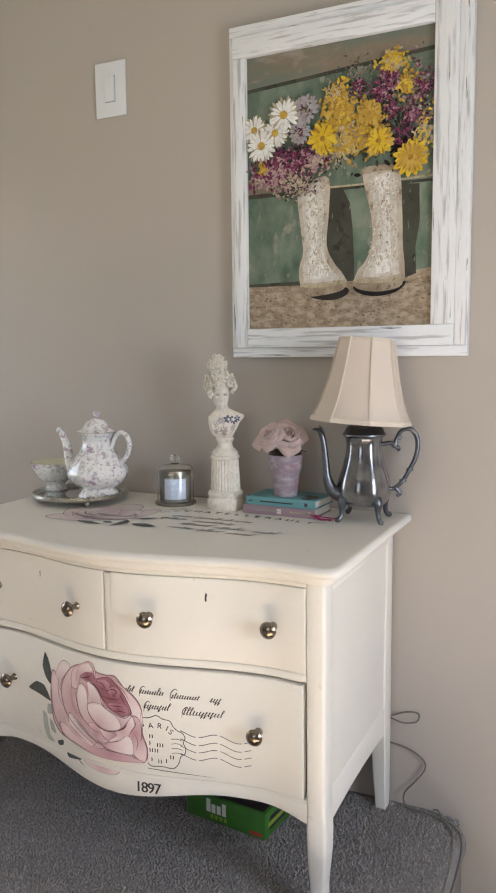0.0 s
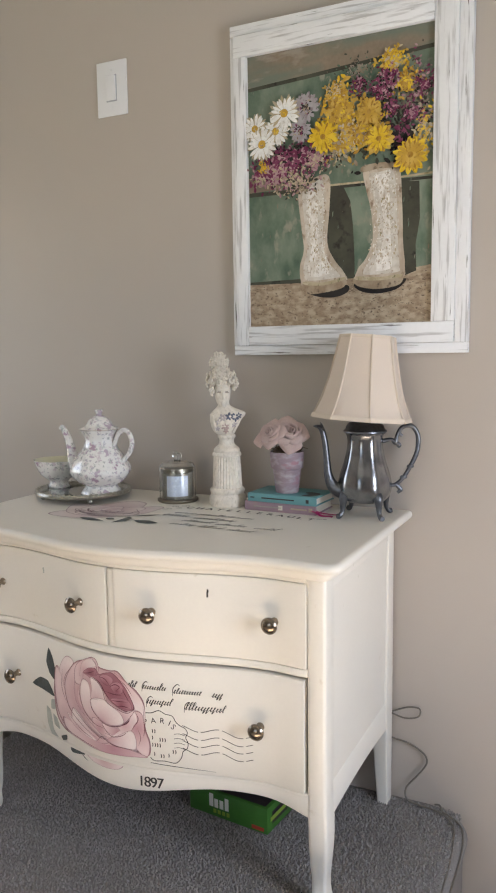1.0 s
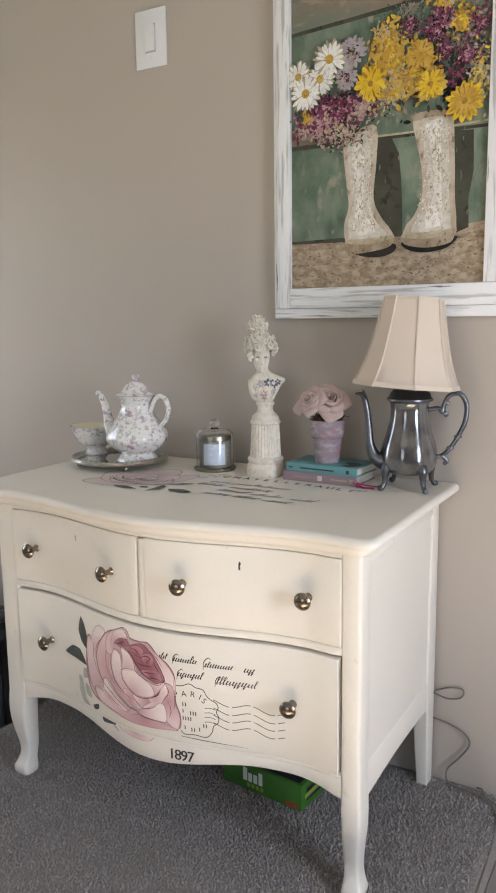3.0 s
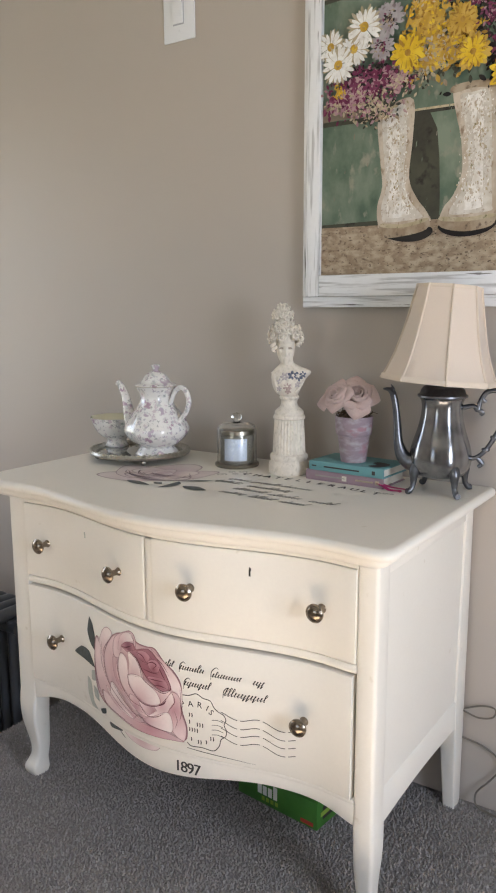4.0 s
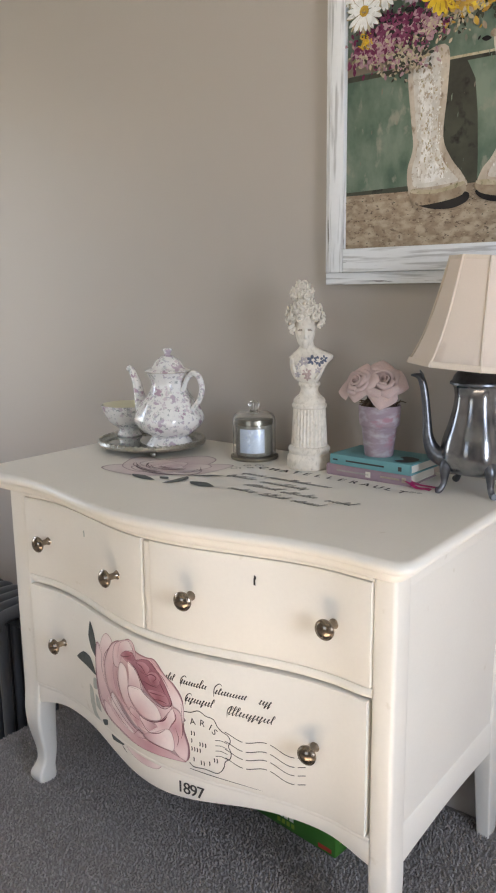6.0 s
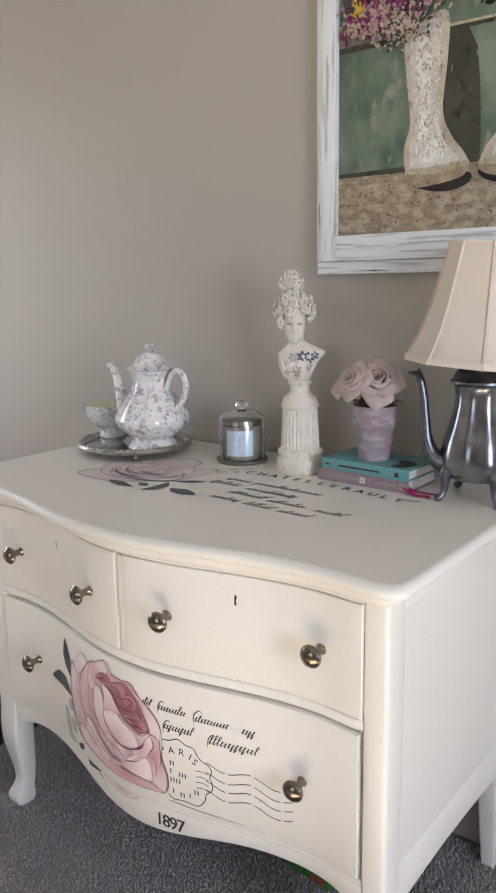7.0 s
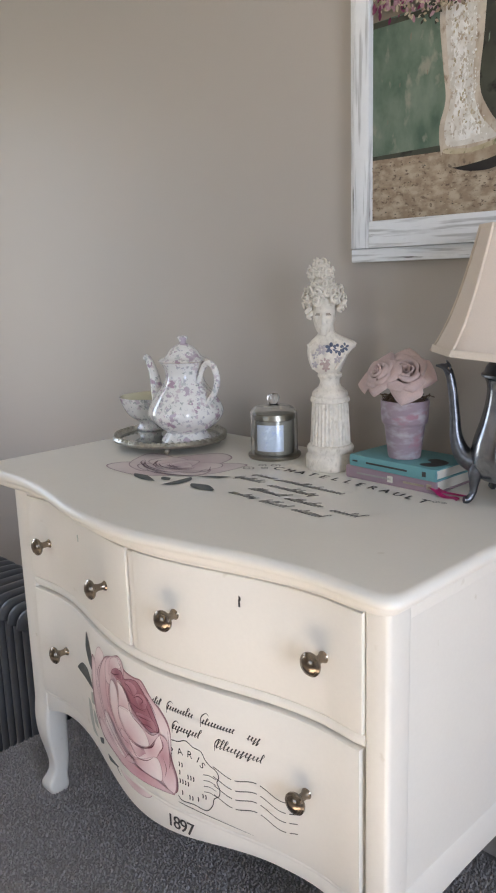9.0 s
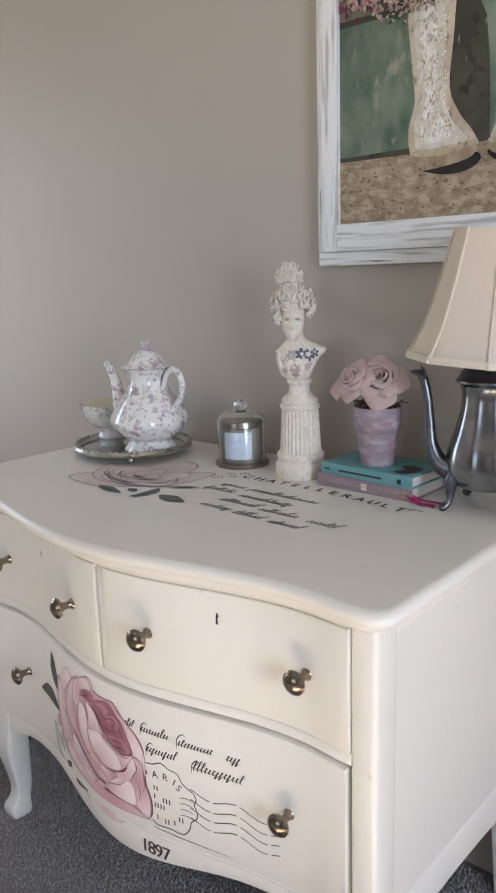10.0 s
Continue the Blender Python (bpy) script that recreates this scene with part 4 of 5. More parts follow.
for cx, cy, r in ((-1.034, 1.790, .014), (-1.028, 1.826, .010), (-1.008, 1.812, .008), (-1.005, 1.842, .012), (-.606, 1.823, .007), (-.592, 1.826, .005)):
    bm = bmesh.new()
    stroke(bm, [(cx + r * (1 - j / 14) * math.cos(j * 0.75), cy + r * (1 - j / 14) * math.sin(j * 0.75)) for j in range(12)], 0.0024, 3)
    part("flourish", lay_top(bm, 0.0006), INK_GREY, dresser_top, "small grey scroll flourish")

# ---------------------------------------------------------------- on the dresser
def tray():
    t = thing("tray", "oval silver mirror tray on ball feet under the teapot", "tray", (-1.355, 1.845, ZT))
    rx, ry = 0.139, 0.130

    def ring(k, z, wav=0.0):
        out = []
        for i in range(64):
            a = 2 * math.pi * i / 64
            w = 1 + wav * abs(math.sin(4 * a)) ** 0.7
            out.append(Vector((rx * k * w * math.cos(a), ry * k * w * math.sin(a), z)))
        return out
    part("rim", loops(bmesh.new(), [ring(.90, .0155), ring(.97, .0155, .02), ring(1.0, .0175, .03), ring(1.01, .0225, .035), ring(.985, .029, .03), ring(.95, .028, .02), ring(.915, .022), ring(.90, .0185)], True, True, False), TRAY_SILVER, t, "beaded worn silver rim")
    part("mirror", loops(bmesh.new(), [ring(.905, .016), ring(.905, .0195)]), MIRROR, t, "dark mirrored tray floor")
    bm = bmesh.new()
    for i in range(56):
        a = 2 * math.pi * i / 56
        ball(bm, (rx * .985 * math.cos(a), ry * .985 * math.sin(a), 0.027), (.006, .006, .0045), 6, 5)
    part("beading", bm, TRAY_SILVER, t)
    for a in (45, 135, 225, 315):
        part("ball_foot", ball(bmesh.new(), (.86 * rx * math.cos(radians(a)), .86 * ry * math.sin(radians(a)), .0085), (.0085, .0085, .0085)), TRAY_SILVER, t)


def ribbon_handle(points, radii, parent, mat, name="handle"):
    return part(name, tube(points, radii, 10), mat, parent)


def teapot():
    t = thing("teapot", "white china teapot with small pink and green flowers", "teapot", (-1.283, 1.838, ZT + .0195), 2)
    prof = smooth_path([(.055, 0), (.057, .006), (.048, .018), (.046, .024), (.066, .036), (.085, .060), (.084, .080), (.068, .108), (.050, .132), (.042, .152), (.044, .168), (.053, .184)], 3)
    part("body", lathe([tuple(p) for p in prof] + [(.050, .184), (.042, .176)], 48, None, 8, .022, cap1=True), CHINA, t)
    part("foot_rim", lathe([(.0575, .0), (.059, .003), (.0575, .006), (.054, .006), (.054, .0)], 48, None, 8, .022, cap0=False, cap1=False), CHINA, t)
    lid = part("lid", lathe([tuple(p) for p in smooth_path([(.048, .182), (.056, .186), (.054, .190), (.040, .197), (.030, .212), (.017, .222), (.008, .226)], 3)], 40, None, 8, .03), CHINA, t)
    part("lid_finial", lathe([(.008, .224), (.007, .229), (.010, .235), (.013, .240), (.010, .243), (.001, .244)], 20), CHINA, lid)
    part("lid_rim", lathe([(.0535, .1845), (.0572, .187), (.0535, .1895)], 40, None, 8, .03, cap0=False, cap1=False), GILT, lid, "worn gilt line")
    part("spout", tube([(-.060, 0, .055), (-.090, 0, .078), (-.100, 0, .112), (-.108, 0, .148), (-.124, 0, .180), (-.136, 0, .188)], [.022, .0185, .0145, .0115, .009, .0085], 14), CHINA, t)
    ribbon_handle([(.066, 0, .070), (.078, 0, .098), (.098, 0, .120), (.108, 0, .150), (.098, 0, .178), (.078, 0, .185), (.060, 0, .168), (.052, 0, .150), (.046, 0, .140)], [.006, .0065, .007, .0075, .0075, .007, .006, .006, .007], t, CHINA)
    part("thumb_scroll", tube([(.078, 0, .180), (.066, 0, .178), (.060, 0, .168)], [.004, .006, .004], 8), CHINA, t)


def teacup():
    c = thing("teacup", "footed white china teacup with flowers and cream inside", "cup", (-1.467, 1.872, ZT + .0195), -115)
    c.scale = (1.15, 1.15, 1.12)
    outer = smooth_path([(.028, 0), (.030, .004), (.024, .012), (.026, .020), (.044, .034), (.056, .054), (.064, .076)], 3)
    part("bowl", lathe([tuple(p) for p in outer] + [(.0625, .0765)], 40, None, 8, .02, cap1=False), CHINA, c)
    part("inside", lathe([(.0630, .0766), (.060, .072), (.053, .053), (.040, .036), (.012, .027)], 40, None, 8, .02, cap0=False), CHINA_PLAIN, c, "cream glazed inside")
    ribbon_handle([(-.058, 0, .066), (-.076, 0, .070), (-.082, 0, .056), (-.070, 0, .036), (-.050, 0, .034)], [.004, .0045, .0045, .004, .004], c, CHINA)


def candle():
    c = thing("candle_jar", "glass cloche over a candle with a pale blue label", "candle", (-1.068, 1.908, ZT))
    c.scale = (1.12, 1.12, 1.05)
    part("base_plate", lathe([(.050, 0), (.052, .003), (.052, .007), (.049, .009)], 40), METAL_GREY, c, "dark round base")
    part("candle", lathe([(.038, .0095), (.0395, .012), (.0395, .078), (.038, .080)], 36), WAX, c, "grey candle vessel")
    part("candle_lid", lathe([(.0395, .0805), (.041, .082), (.041, .092), (.039, .094)], 36), METAL_GREY, c, "pewter candle lid")
    bm = bmesh.new()
    rings = []
    for z in (.018, .073):
        rings.append([Vector((.0403 * math.cos(radians(a)), .0403 * math.sin(radians(a)), z)) for a in range(-100, -14, 8)])
    loops(bm, rings, False, False, False)
    part("label", bm, LABEL, c, "pale blue flowered label")
    shell = [(.0465, .0095), (.0465, .088), (.0455, .096), (.041, .103), (.032, .107), (.010, .109), (.0075, .112), (.011, .118), (.0125, .125), (.009, .132), (.001, .134)]
    inner = [(.001, .1055), (.030, .1045), (.039, .1005), (.0435, .094), (.0447, .088), (.0447, .0095)]
    cloche = part("cloche", lathe(shell + inner, 40, cap0=False, cap1=False), GLASS, c, "clear glass dome with ball finial")
    cloche.visible_shadow = False


def bust():
    """Plaster bust on a fluted column, all one piece: round plinth, tapered column, cut-off shoulders, head bent down under piled curls."""
    bm = lathe([(.048, 0), (.0505, .003), (.0505, .026), (.047, .031), (.0455, .034), (.0465, .037), (.0480, .041), (.0480, .045), (.0455, .049), (.042, .051)], 44)
    lathe([(.0405, .050), (.0400, .056), (.0360, .134), (.0345, .138)], 180, bm, 30, .028)
    lathe([(.0365, .137), (.0395, .139), (.0400, .143), (.0385, .147), (.0360, .149), (.0365, .153), (.0350, .158), (.0300, .163), (.0235, .168), (.0205, .175), (.0200, .181), (.0215, .186), (.0245, .189), (.0245, .194), (.0215, .197)], 44, bm)
    # torso: the near shoulder cut upright, the other drawn out to a point
    rings = []
    for z, x0, x1, y0, y1 in smooth_path([(.194, -.020, .018, -.018, .016), (.204, -.034, .024, -.026, .020), (.218, -.041, .030, -.032, .024), (.232, -.044, .037, -.034, .026), (.244, -.0445, .046, -.031, .027), (.2535, -.043, .0535, -.026, .026),
                                          (.260, -.038, .046, -.021, .024), (.268, -.029, .026, -.017, .021), (.277, -.022, .011, -.015, .017), (.290, -.020, .008, -.016, .015), (.304, -.022, .006, -.014, .014)], 3):
        ring = []
        for i in range(36):
            a = 2 * math.pi * i / 36
            c, q = math.cos(a), math.sin(a)
            ring.append(Vector(((x0 + x1) / 2 + (x1 - x0) / 2 * c, (y0 + y1) / 2 + (y1 - y0) / 2 * q * (abs(q) ** -.15 if abs(q) > .05 else 1), z)))
        rings.append(ring)
    loops(bm, rings)
    tube([(.050, .002, .250), (.036, -.014, .240), (.026, -.024, .222), (.014, -.026, .204)], [.003, .0045, .004, .003], 8, bm)
    tube([(-.043, -.002, .252), (-.036, -.016, .246), (-.034, -.024, .226), (-.030, -.024, .206)], [.003, .004, .0035, .003], 8, bm)
    # head: narrow chin, straight nose, sunken eyes under a level brow
    rings = []
    for z, rx, ry, dy in smooth_path([(.272, .004, .005, -.020), (.275, .009, .010, -.018), (.283, .0150, .0175, -.0125), (.294, .0195, .0220, -.008), (.306, .0220, .0240, -.005), (.318, .0228, .0245, -.003), (.330, .0215, .0230, -.001), (.340, .017, .018, 0)], 5):
        ring = []
        for i in range(48):
            a = 2 * math.pi * i / 48
            c, q = math.cos(a), math.sin(a)
            x, y = rx * c, dy + ry * q
            if q < 0:
                nose = max(0, 1 - abs(x) / .0042) * max(0, min(1, (.3165 - z) / .018)) * (1 if z > .2965 else max(0, (z - .2935) / .003))
                eyes = math.exp(-((abs(x) - .0095) / .0045) ** 2 - ((z - .3105) / .0045) ** 2)
                brow = math.exp(-((z - .3185) / .0028) ** 2) * max(0, 1 - abs(x) / .019)
                lips = math.exp(-(x / .005) ** 2) * (math.exp(-((z - .2885) / .0015) ** 2) + .8 * math.exp(-((z - .2850) / .0015) ** 2))
                cheek = math.exp(-((abs(x) - .013) / .005) ** 2 - ((z - .297) / .006) ** 2)
                y += -.0062 * nose + .0060 * eyes - .0026 * brow - .0020 * lips + .0022 * cheek
            ring.append(Vector((-.010 + x, y, z)))
        rings.append(ring)
    first = len(bm.faces)
    loops(bm, rings)
    bm.faces.ensure_lookup_table()
    # faces in the eye sockets take the darker umber
    for f in bm.faces[first:]:
        c = f.calc_center_median()
        x = abs(c.x + .010)
        socket = ((x - .0105) / .0062) ** 2 + ((c.z - .3125) / .0024) ** 2
        if c.y < -.006 and socket < 1:
            f.material_index = 4
    for c, size in (((-.010, .004, .342), (.031, .029, .020)), ((-.010, .004, .358), (.026, .024, .016)), ((-.014, .004, .376), (.016, .016, .012)), ((-.017, .004, .396), (.017, .017, .019))):
        ball(bm, c, size, 16, 12)
    rnd = random.Random(8)
    # carved curls: a wide crown over the brow, a second tier, and a round knot on top
    for count, z0, z1, r0, r1, q0, cx in ((24, .326, .345, .0330, .0325, .0095, -.010), (20, .345, .362, .0310, .0270, .0095, -.010), (10, .364, .376, .0200, .0155, .0070, -.013), (18, .384, .402, .0175, .0180, .0080, -.017), (7, .405, .415, .012, .004, .0075, -.017)):
        for k in range(count):
            a = k * 2.39996 + z0 * 50
            z = z0 + (z1 - z0) * k / count
            r = (r0 + (r1 - r0) * k / count) * rnd.uniform(.95, 1.10)
            if math.sin(a) < -.35 and z < .336:
                continue
            c = Vector((cx + r * math.cos(a), .003 + r * math.sin(a), z))
            out, side = Vector((math.cos(a), math.sin(a), .25)), Vector((-math.sin(a), math.cos(a), 0))
            q = q0 * rnd.uniform(.8, 1.15)
            flip = rnd.choice((-1, 1))
            coil = []
            for j in range(10):
                b, w = flip * j * .95 + rnd.uniform(0, .3), q * (1 - j / 11)
                coil.append(c + side * w * math.cos(b) + Vector((0, 0, 1)) * w * math.sin(b) + out * q * .11 * j)
            tube(coil, [q * .30] * 9 + [q * .2], 6, bm, 2)
            ball(bm, c - out * q * .35, (q * .8, q * .8, q * .8), 8, 6)
    for x, z in ((-.041, .322), (-.038, .313), (.022, .326), (.027, .333)):
        tube([(x, -.006, z + .008), (x + .004, -.012, z + .002), (x - .003, -.012, z - .004), (x + .002, -.006, z - .010)], [.0035, .0045, .004, .002], 8, bm)
    # painted flowers on the breast, laid on as thin relief
    for slot, x, z, size, n in ((1, .006, .246, .0125, 6), (1, .020, .244, .0120, 6), (1, .032, .249, .0085, 5), (2, -.012, .244, .0115, 6), (3, -.006, .221, .0115, 6), (3, -.004, .209, .008, 5), (2, -.024, .233, .008, 5), (2, .018, .226, .009, 5), (2, -.026, .215, .007, 5)):
        first = len(bm.faces)
        for j in range(n):
            a = 2 * math.pi * j / n + x * 90
            px, pz = x + size * .55 * math.cos(a), z + size * .55 * math.sin(a)
            deep = -.0345 + .0055 * abs(px + .004) / .03 + .35 * max(0, pz - .240) + .25 * max(0, .215 - pz)
            ball(bm, (px, deep + .0025, pz), (size * .50, .0028, size * .30), 8, 6, Matrix.Rotation(-a, 4, "Y"))
        bm.faces.ensure_lookup_table()
        for f in bm.faces[first:]:
            f.material_index = slot
    return solo("bust", bm, [PLASTER, BUST_BLUE, BUST_MAUVE, BUST_PINK, BUST_SOCKET], "cream plaster bust with curled hair on a fluted column", "statue", (-.906, 1.905, ZT), 33)


def book(x0, x1, y0, y1, z, thick, cover, label, turn, spine_mark):
    b = thing("book", label, "book", ((x0 + x1) / 2, (y0 + y1) / 2, z), turn)
    w, d = (x1 - x0) / 2, (y1 - y0) / 2
    part("page_block", box(-w + .004, w - .004, -d + .006, d - .004, .003, thick - .003), PAGES, b, "cream page block")
    for lo in (0, thick - .003):
        part("cover", box(-w, w, -d + .002, d, lo, lo + .003, .0008), cover, b)
    bm = bmesh.new()
    rings = []
    for x in (-w, w):
        rings.append([Vector((x, -d + .005, .0005)), Vector((x, -d + .0015, .0015)), Vector((x, -d, thick * .3)), Vector((x, -d, thick * .7)), Vector((x, -d + .0015, thick - .0015)), Vector((x, -d + .005, thick - .0005)), Vector((x, -d + .007, thick * .5))])
    part("spine", loops(bm, rings), cover, b)
    for i, (mx, mw, mh, mat) in enumerate(spine_mark):
        part("spine_print", box(mx - mw / 2, mx + mw / 2, -d - .0006, -d, thick * .5 - mh / 2, thick * .5 + mh / 2), mat, b)
    return b


def books():
    low = book(-.832, -.628, 1.862, 1.985, ZT, .025, MAUVE_BOOK, "mauve hardback book lying flat with a magenta ribbon", -1.0,
               ((-.035, .080, .003, INK_GREY), (.003, .012, .012, PAGES), (.055, .045, .004, GILT), (.088, .010, .010, GILT)))
    bm = bmesh.new()
    rows = []
    for p, w in zip(smooth_path([(.085, -.056, .0125), (.100, -.062, .010), (.120, -.066, .002), (.140, -.060, .0012), (.150, -.066, .0012)], 4), [.012] * 40):
        rows.append([Vector((p[0], p[1] - w / 2, p[2])), Vector((p[0], p[1] + w / 2, p[2] + .0015))])
    loops(bm, rows, False, False, False)
    part("ribbon", bm, RIBBON, low, "magenta satin bookmark ribbon")
    part("ribbon", loops(bmesh.new(), [[Vector((.086 + .016 * k, -.050 - .012 * math.sin(k), .0122 - .0028 * k)), Vector((.088 + .016 * k, -.039 - .012 * math.sin(k), .0126 - .0028 * k))] for k in range(5)], False, False, False), RIBBON, low)
    up = book(-.820, -.622, 1.857, 1.978, ZT + .0252, .0225, TEAL, "teal cloth hardback book under the flower pot", -3.0,
              ((-.010, .095, .0035, INK), (.075, .008, .009, INK), (-.085, .012, .003, INK)))
    bm = bmesh.new()
    flat_shape(bm, [(.052, .012), (.085, .002), (.088, -.030), (.070, -.048), (.050, -.040), (.060, -.018), (.044, -.006)], .0229)
    part("cover_print", bm, INK, up, "black cover drawing")


def flower_pot():
    p = thing("flower_pot", "small marbled mauve clay pot with two felt roses", "flower pot", (-.728, 1.908, ZT + .0478))
    p.scale = (.93, .93, .97)
    part("pot", lathe([(.0315, 0), (.033, .002), (.0405, .064), (.0415, .066), (.0445, .068), (.0465, .074), (.0485, .110), (.0475, .113), (.045, .113), (.0425, .090)], 40), MAUVE_POT, p)
    bm = lathe([(.002, .100), (.043, .104), (.030, .116), (.004, .120)], 24)
    rnd = random.Random(3)
    for k in range(90):
        a, r = rnd.uniform(0, 6.28), .042 * math.sqrt(rnd.random())
        x, y, z = r * math.cos(a), r * math.sin(a), .110 + rnd.uniform(0, .012)
        tube([(x, y, z - .006), (x + rnd.uniform(-.01, .01), y + rnd.uniform(-.01, .01), z + .004), (x + rnd.uniform(-.018, .018), y + rnd.uniform(-.018, .018), z + rnd.uniform(-.004, .012))], .0012, 4, bm, 2)
    part("moss", bm, MOSS, p, "brown dried moss")

    def rose_head(centre, size, lean, seed):
        bm = bmesh.new()
        k = 0
        for ring, (r, top0, lip0, count) in enumerate(((.14, .64, .03, 2), (.27, .62, .09, 3), (.46, .55, .17, 3), (.66, .40, .26, 4), (.82, .24, .34, 4))):
            for j in range(count):
                k += 1
                a0 = seed + 2 * math.pi * j / count + ring * .9 + rnd.uniform(-.22, .22)
                top, lip = top0 * rnd.uniform(.86, 1.12), lip0 * rnd.uniform(.7, 1.35)
                span = 2 * math.pi / count * 1.45
                rows = []
                for v, (f, z) in enumerate(((.10, -.55), (.62, -.46), (.95, -.20), (1.0, .35 * top), (.97, .80 * top), (1.02, .96 * top), (1.0 + lip / r * .5, top), (1.0 + lip / r, top - .35 * lip), (1.0 + 1.1 * lip / r, top - .8 * lip))):
                    row = []
                    for i in range(13):
                        u = i / 6 - 1
                        a = a0 + u * span / 2 * (1 if v < 5 else 1 - .10 * (v - 4))
                        q = size * r * f * (1 + .10 * u + (.16 * (1 - abs(u)) ** 1.5 * lip / .2 if v > 5 else 0))
                        drop = .16 * u * u * max(0, z) + .03 * math.sin(3 * u + k) * (v > 4)
                        row.append(Vector((q * math.cos(a), q * math.sin(a), size * (z - drop))))
                    rows.append(row)
                loops(bm, rows, False, False, False)
        bmesh.ops.solidify(bm, geom=bm.faces[:], thickness=.0014)
        ob = part("rose", bm, FELT_ROSE, p, "dusty pink folded felt rose", angle=60)
        ob.matrix_local = Matrix.Translation(centre) @ Euler([radians(a) for a in lean]).to_matrix().to_4x4()
    rose_head((.014, -.014, .162), .0405, (50, 4, 24), 1)
    rose_head((-.032, -.036, .160), .0335, (46, -24, 8), 4)


def lamp():
    """A table lamp made of a footed silver coffee pot."""
    p = thing("table_lamp", "tarnished silver coffee-pot lamp with a cream panelled cloth shade", "lamp", (-.514, 1.910, ZT), 22)
    body = smooth_path([(.030, .036), (.052, .042), (.064, .060), (.067, .080), (.063, .106), (.053, .138), (.046, .168), (.0435, .192), (.046, .208), (.052, .216)], 4)
    part("body", lathe([tuple(q) for q in body] + [(.050, .218)], 64, None, 10, .018), SILVER, p)
    part("collar", lathe([(.050, .214), (.0545, .216), (.0545, .220), (.050, .223), (.047, .232), (.040, .240), (.030, .243)], 48), SILVER_DARK, p, "dark hinged pot lid")
    part("spout", tube([(-.048, 0, .062), (-.078, 0, .075), (-.092, 0, .105), (-.096, 0, .145), (-.101, 0, .190), (-.108, 0, .220), (-.117, 0, .232)], [.024, .0170, .0115, .0088, .0078, .0075, .006], 14), SILVER_DARK, p, "dark swan-neck spout")
    part("spout_lip", tube([(-.105, 0, .218), (-.116, 0, .229), (-.130, 0, .231)], [.009, .008, .0025], 10, flat=.7), SILVER_DARK, p)
    part("spout_crest", tube([(-.106, 0, .222), (-.108, 0, .232), (-.113, 0, .241)], [.006, .005, .0015], 8, flat=.6), SILVER_DARK, p)
    part("handle", tube([(.044, 0, .192), (.066, 0, .196), (.076, 0, .188), (.080, 0, .205), (.092, 0, .226), (.116, 0, .230), (.132, 0, .205), (.130, 0, .165), (.114, 0, .128), (.096, 0, .098), (.078, 0, .082), (.062, 0, .078)], [.006, .005, .006, .005, .0055, .006, .0062, .006, .0055, .005, .005, .0055], 12), SILVER_DARK, p, "dark scrolled handle")
    for a, b, c in (((.076, .188), (.086, .182), (.082, .176)), ((.092, .226), (.085, .213), (.092, .205)), ((.078, .082), (.090, .068), (.082, .060))):
        part("scroll", tube([(a[0], 0, a[1]), (b[0], 0, b[1]), (c[0], 0, c[1])], [.005, .0055, .004], 8), SILVER_DARK, p)
    for z, x in ((.128, .114), (.100, .097)):
        part("handle_ring", lathe([(.0085, -.003), (.0095, 0), (.0085, .003)], 14, centre=(x, 0, z)), SILVER_DARK, p)
    for a in (28, 118, 208, 298):
        ca, sa = math.cos(radians(a)), math.sin(radians(a))
        bm = tube([(r * ca, r * sa, z) for r, z in ((.052, .066), (.062, .052), (.064, .036), (.066, .018), (.074, .007), (.081, .007))], [.014, .0125, .0085, .006, .0065, .0065], 10)
        ball(bm, (.056 * ca, .056 * sa, .058), (.015, .015, .016), 10, 8)
        part("foot", bm, SILVER_DARK, p, "dark cast scroll foot")
    part("stem", lathe([(.007, .240), (.007, .30), (.014, .302), (.014, .335), (.004, .337)], 16), BRASS, p)

    shade = part("shade", shade_mesh(), SHADE, p, "cream cloth shade with eight panels")
    shade.matrix_local = Matrix.Translation((-.010, -.008, .248)) @ Euler((radians(-1.5), radians(4.5), radians(5))).to_matrix().to_4x4()
    for k in range(8):
        pts = []
        for z, r in SHADE_LINE:
            a = radians(45 * k)
            pts.append(((r + .0008) * math.cos(a), (r + .0008) * math.sin(a), z))
        part("shade_piping", tube(pts, .0026, 6, None, 2), SHADE_TRIM, shade)
    for z, r, w in ((.004, .1250, .012), (.204, .0675, .008)):
        rings = [[Vector((rr * math.cos(radians(45 * k)), rr * math.sin(radians(45 * k)), zz)) for k in range(8)] for rr, zz in ((r + .0016, z - w * .4), (r + .0022, z), (r + .0005 - .02 * w, z + w * .6), (r - .003, z + w * .5), (r - .003, z - w * .4))]
        part("shade_braid", loops(bmesh.new(), rings, True, False, False), SHADE_TRIM, shade, angle=30)


SHADE_LINE = [(.0, .1265), (.018, .1165), (.054, .1020), (.100, .0890), (.156, .0770), (.208, .0675)]


def shade_mesh():
    bm = bmesh.new()
    rings = []
    for z, r in SHADE_LINE + [(z, r - .0025) for z, r in reversed(SHADE_LINE)]:
        ring = []
        for k in range(8):
            a0, a1 = radians(45 * k), radians(45 * (k + 1))
            for j in range(4):
                s = j / 4
                ring.append(Vector((r * ((1 - s) * math.cos(a0) + s * math.cos(a1)), r * ((1 - s) * math.sin(a0) + s * math.sin(a1)), z)))
        rings.append(ring)
    return loops(bm, rings, True, False, False)


tray()
teapot()
teacup()
candle()
bust()
books()
flower_pot()
lamp()

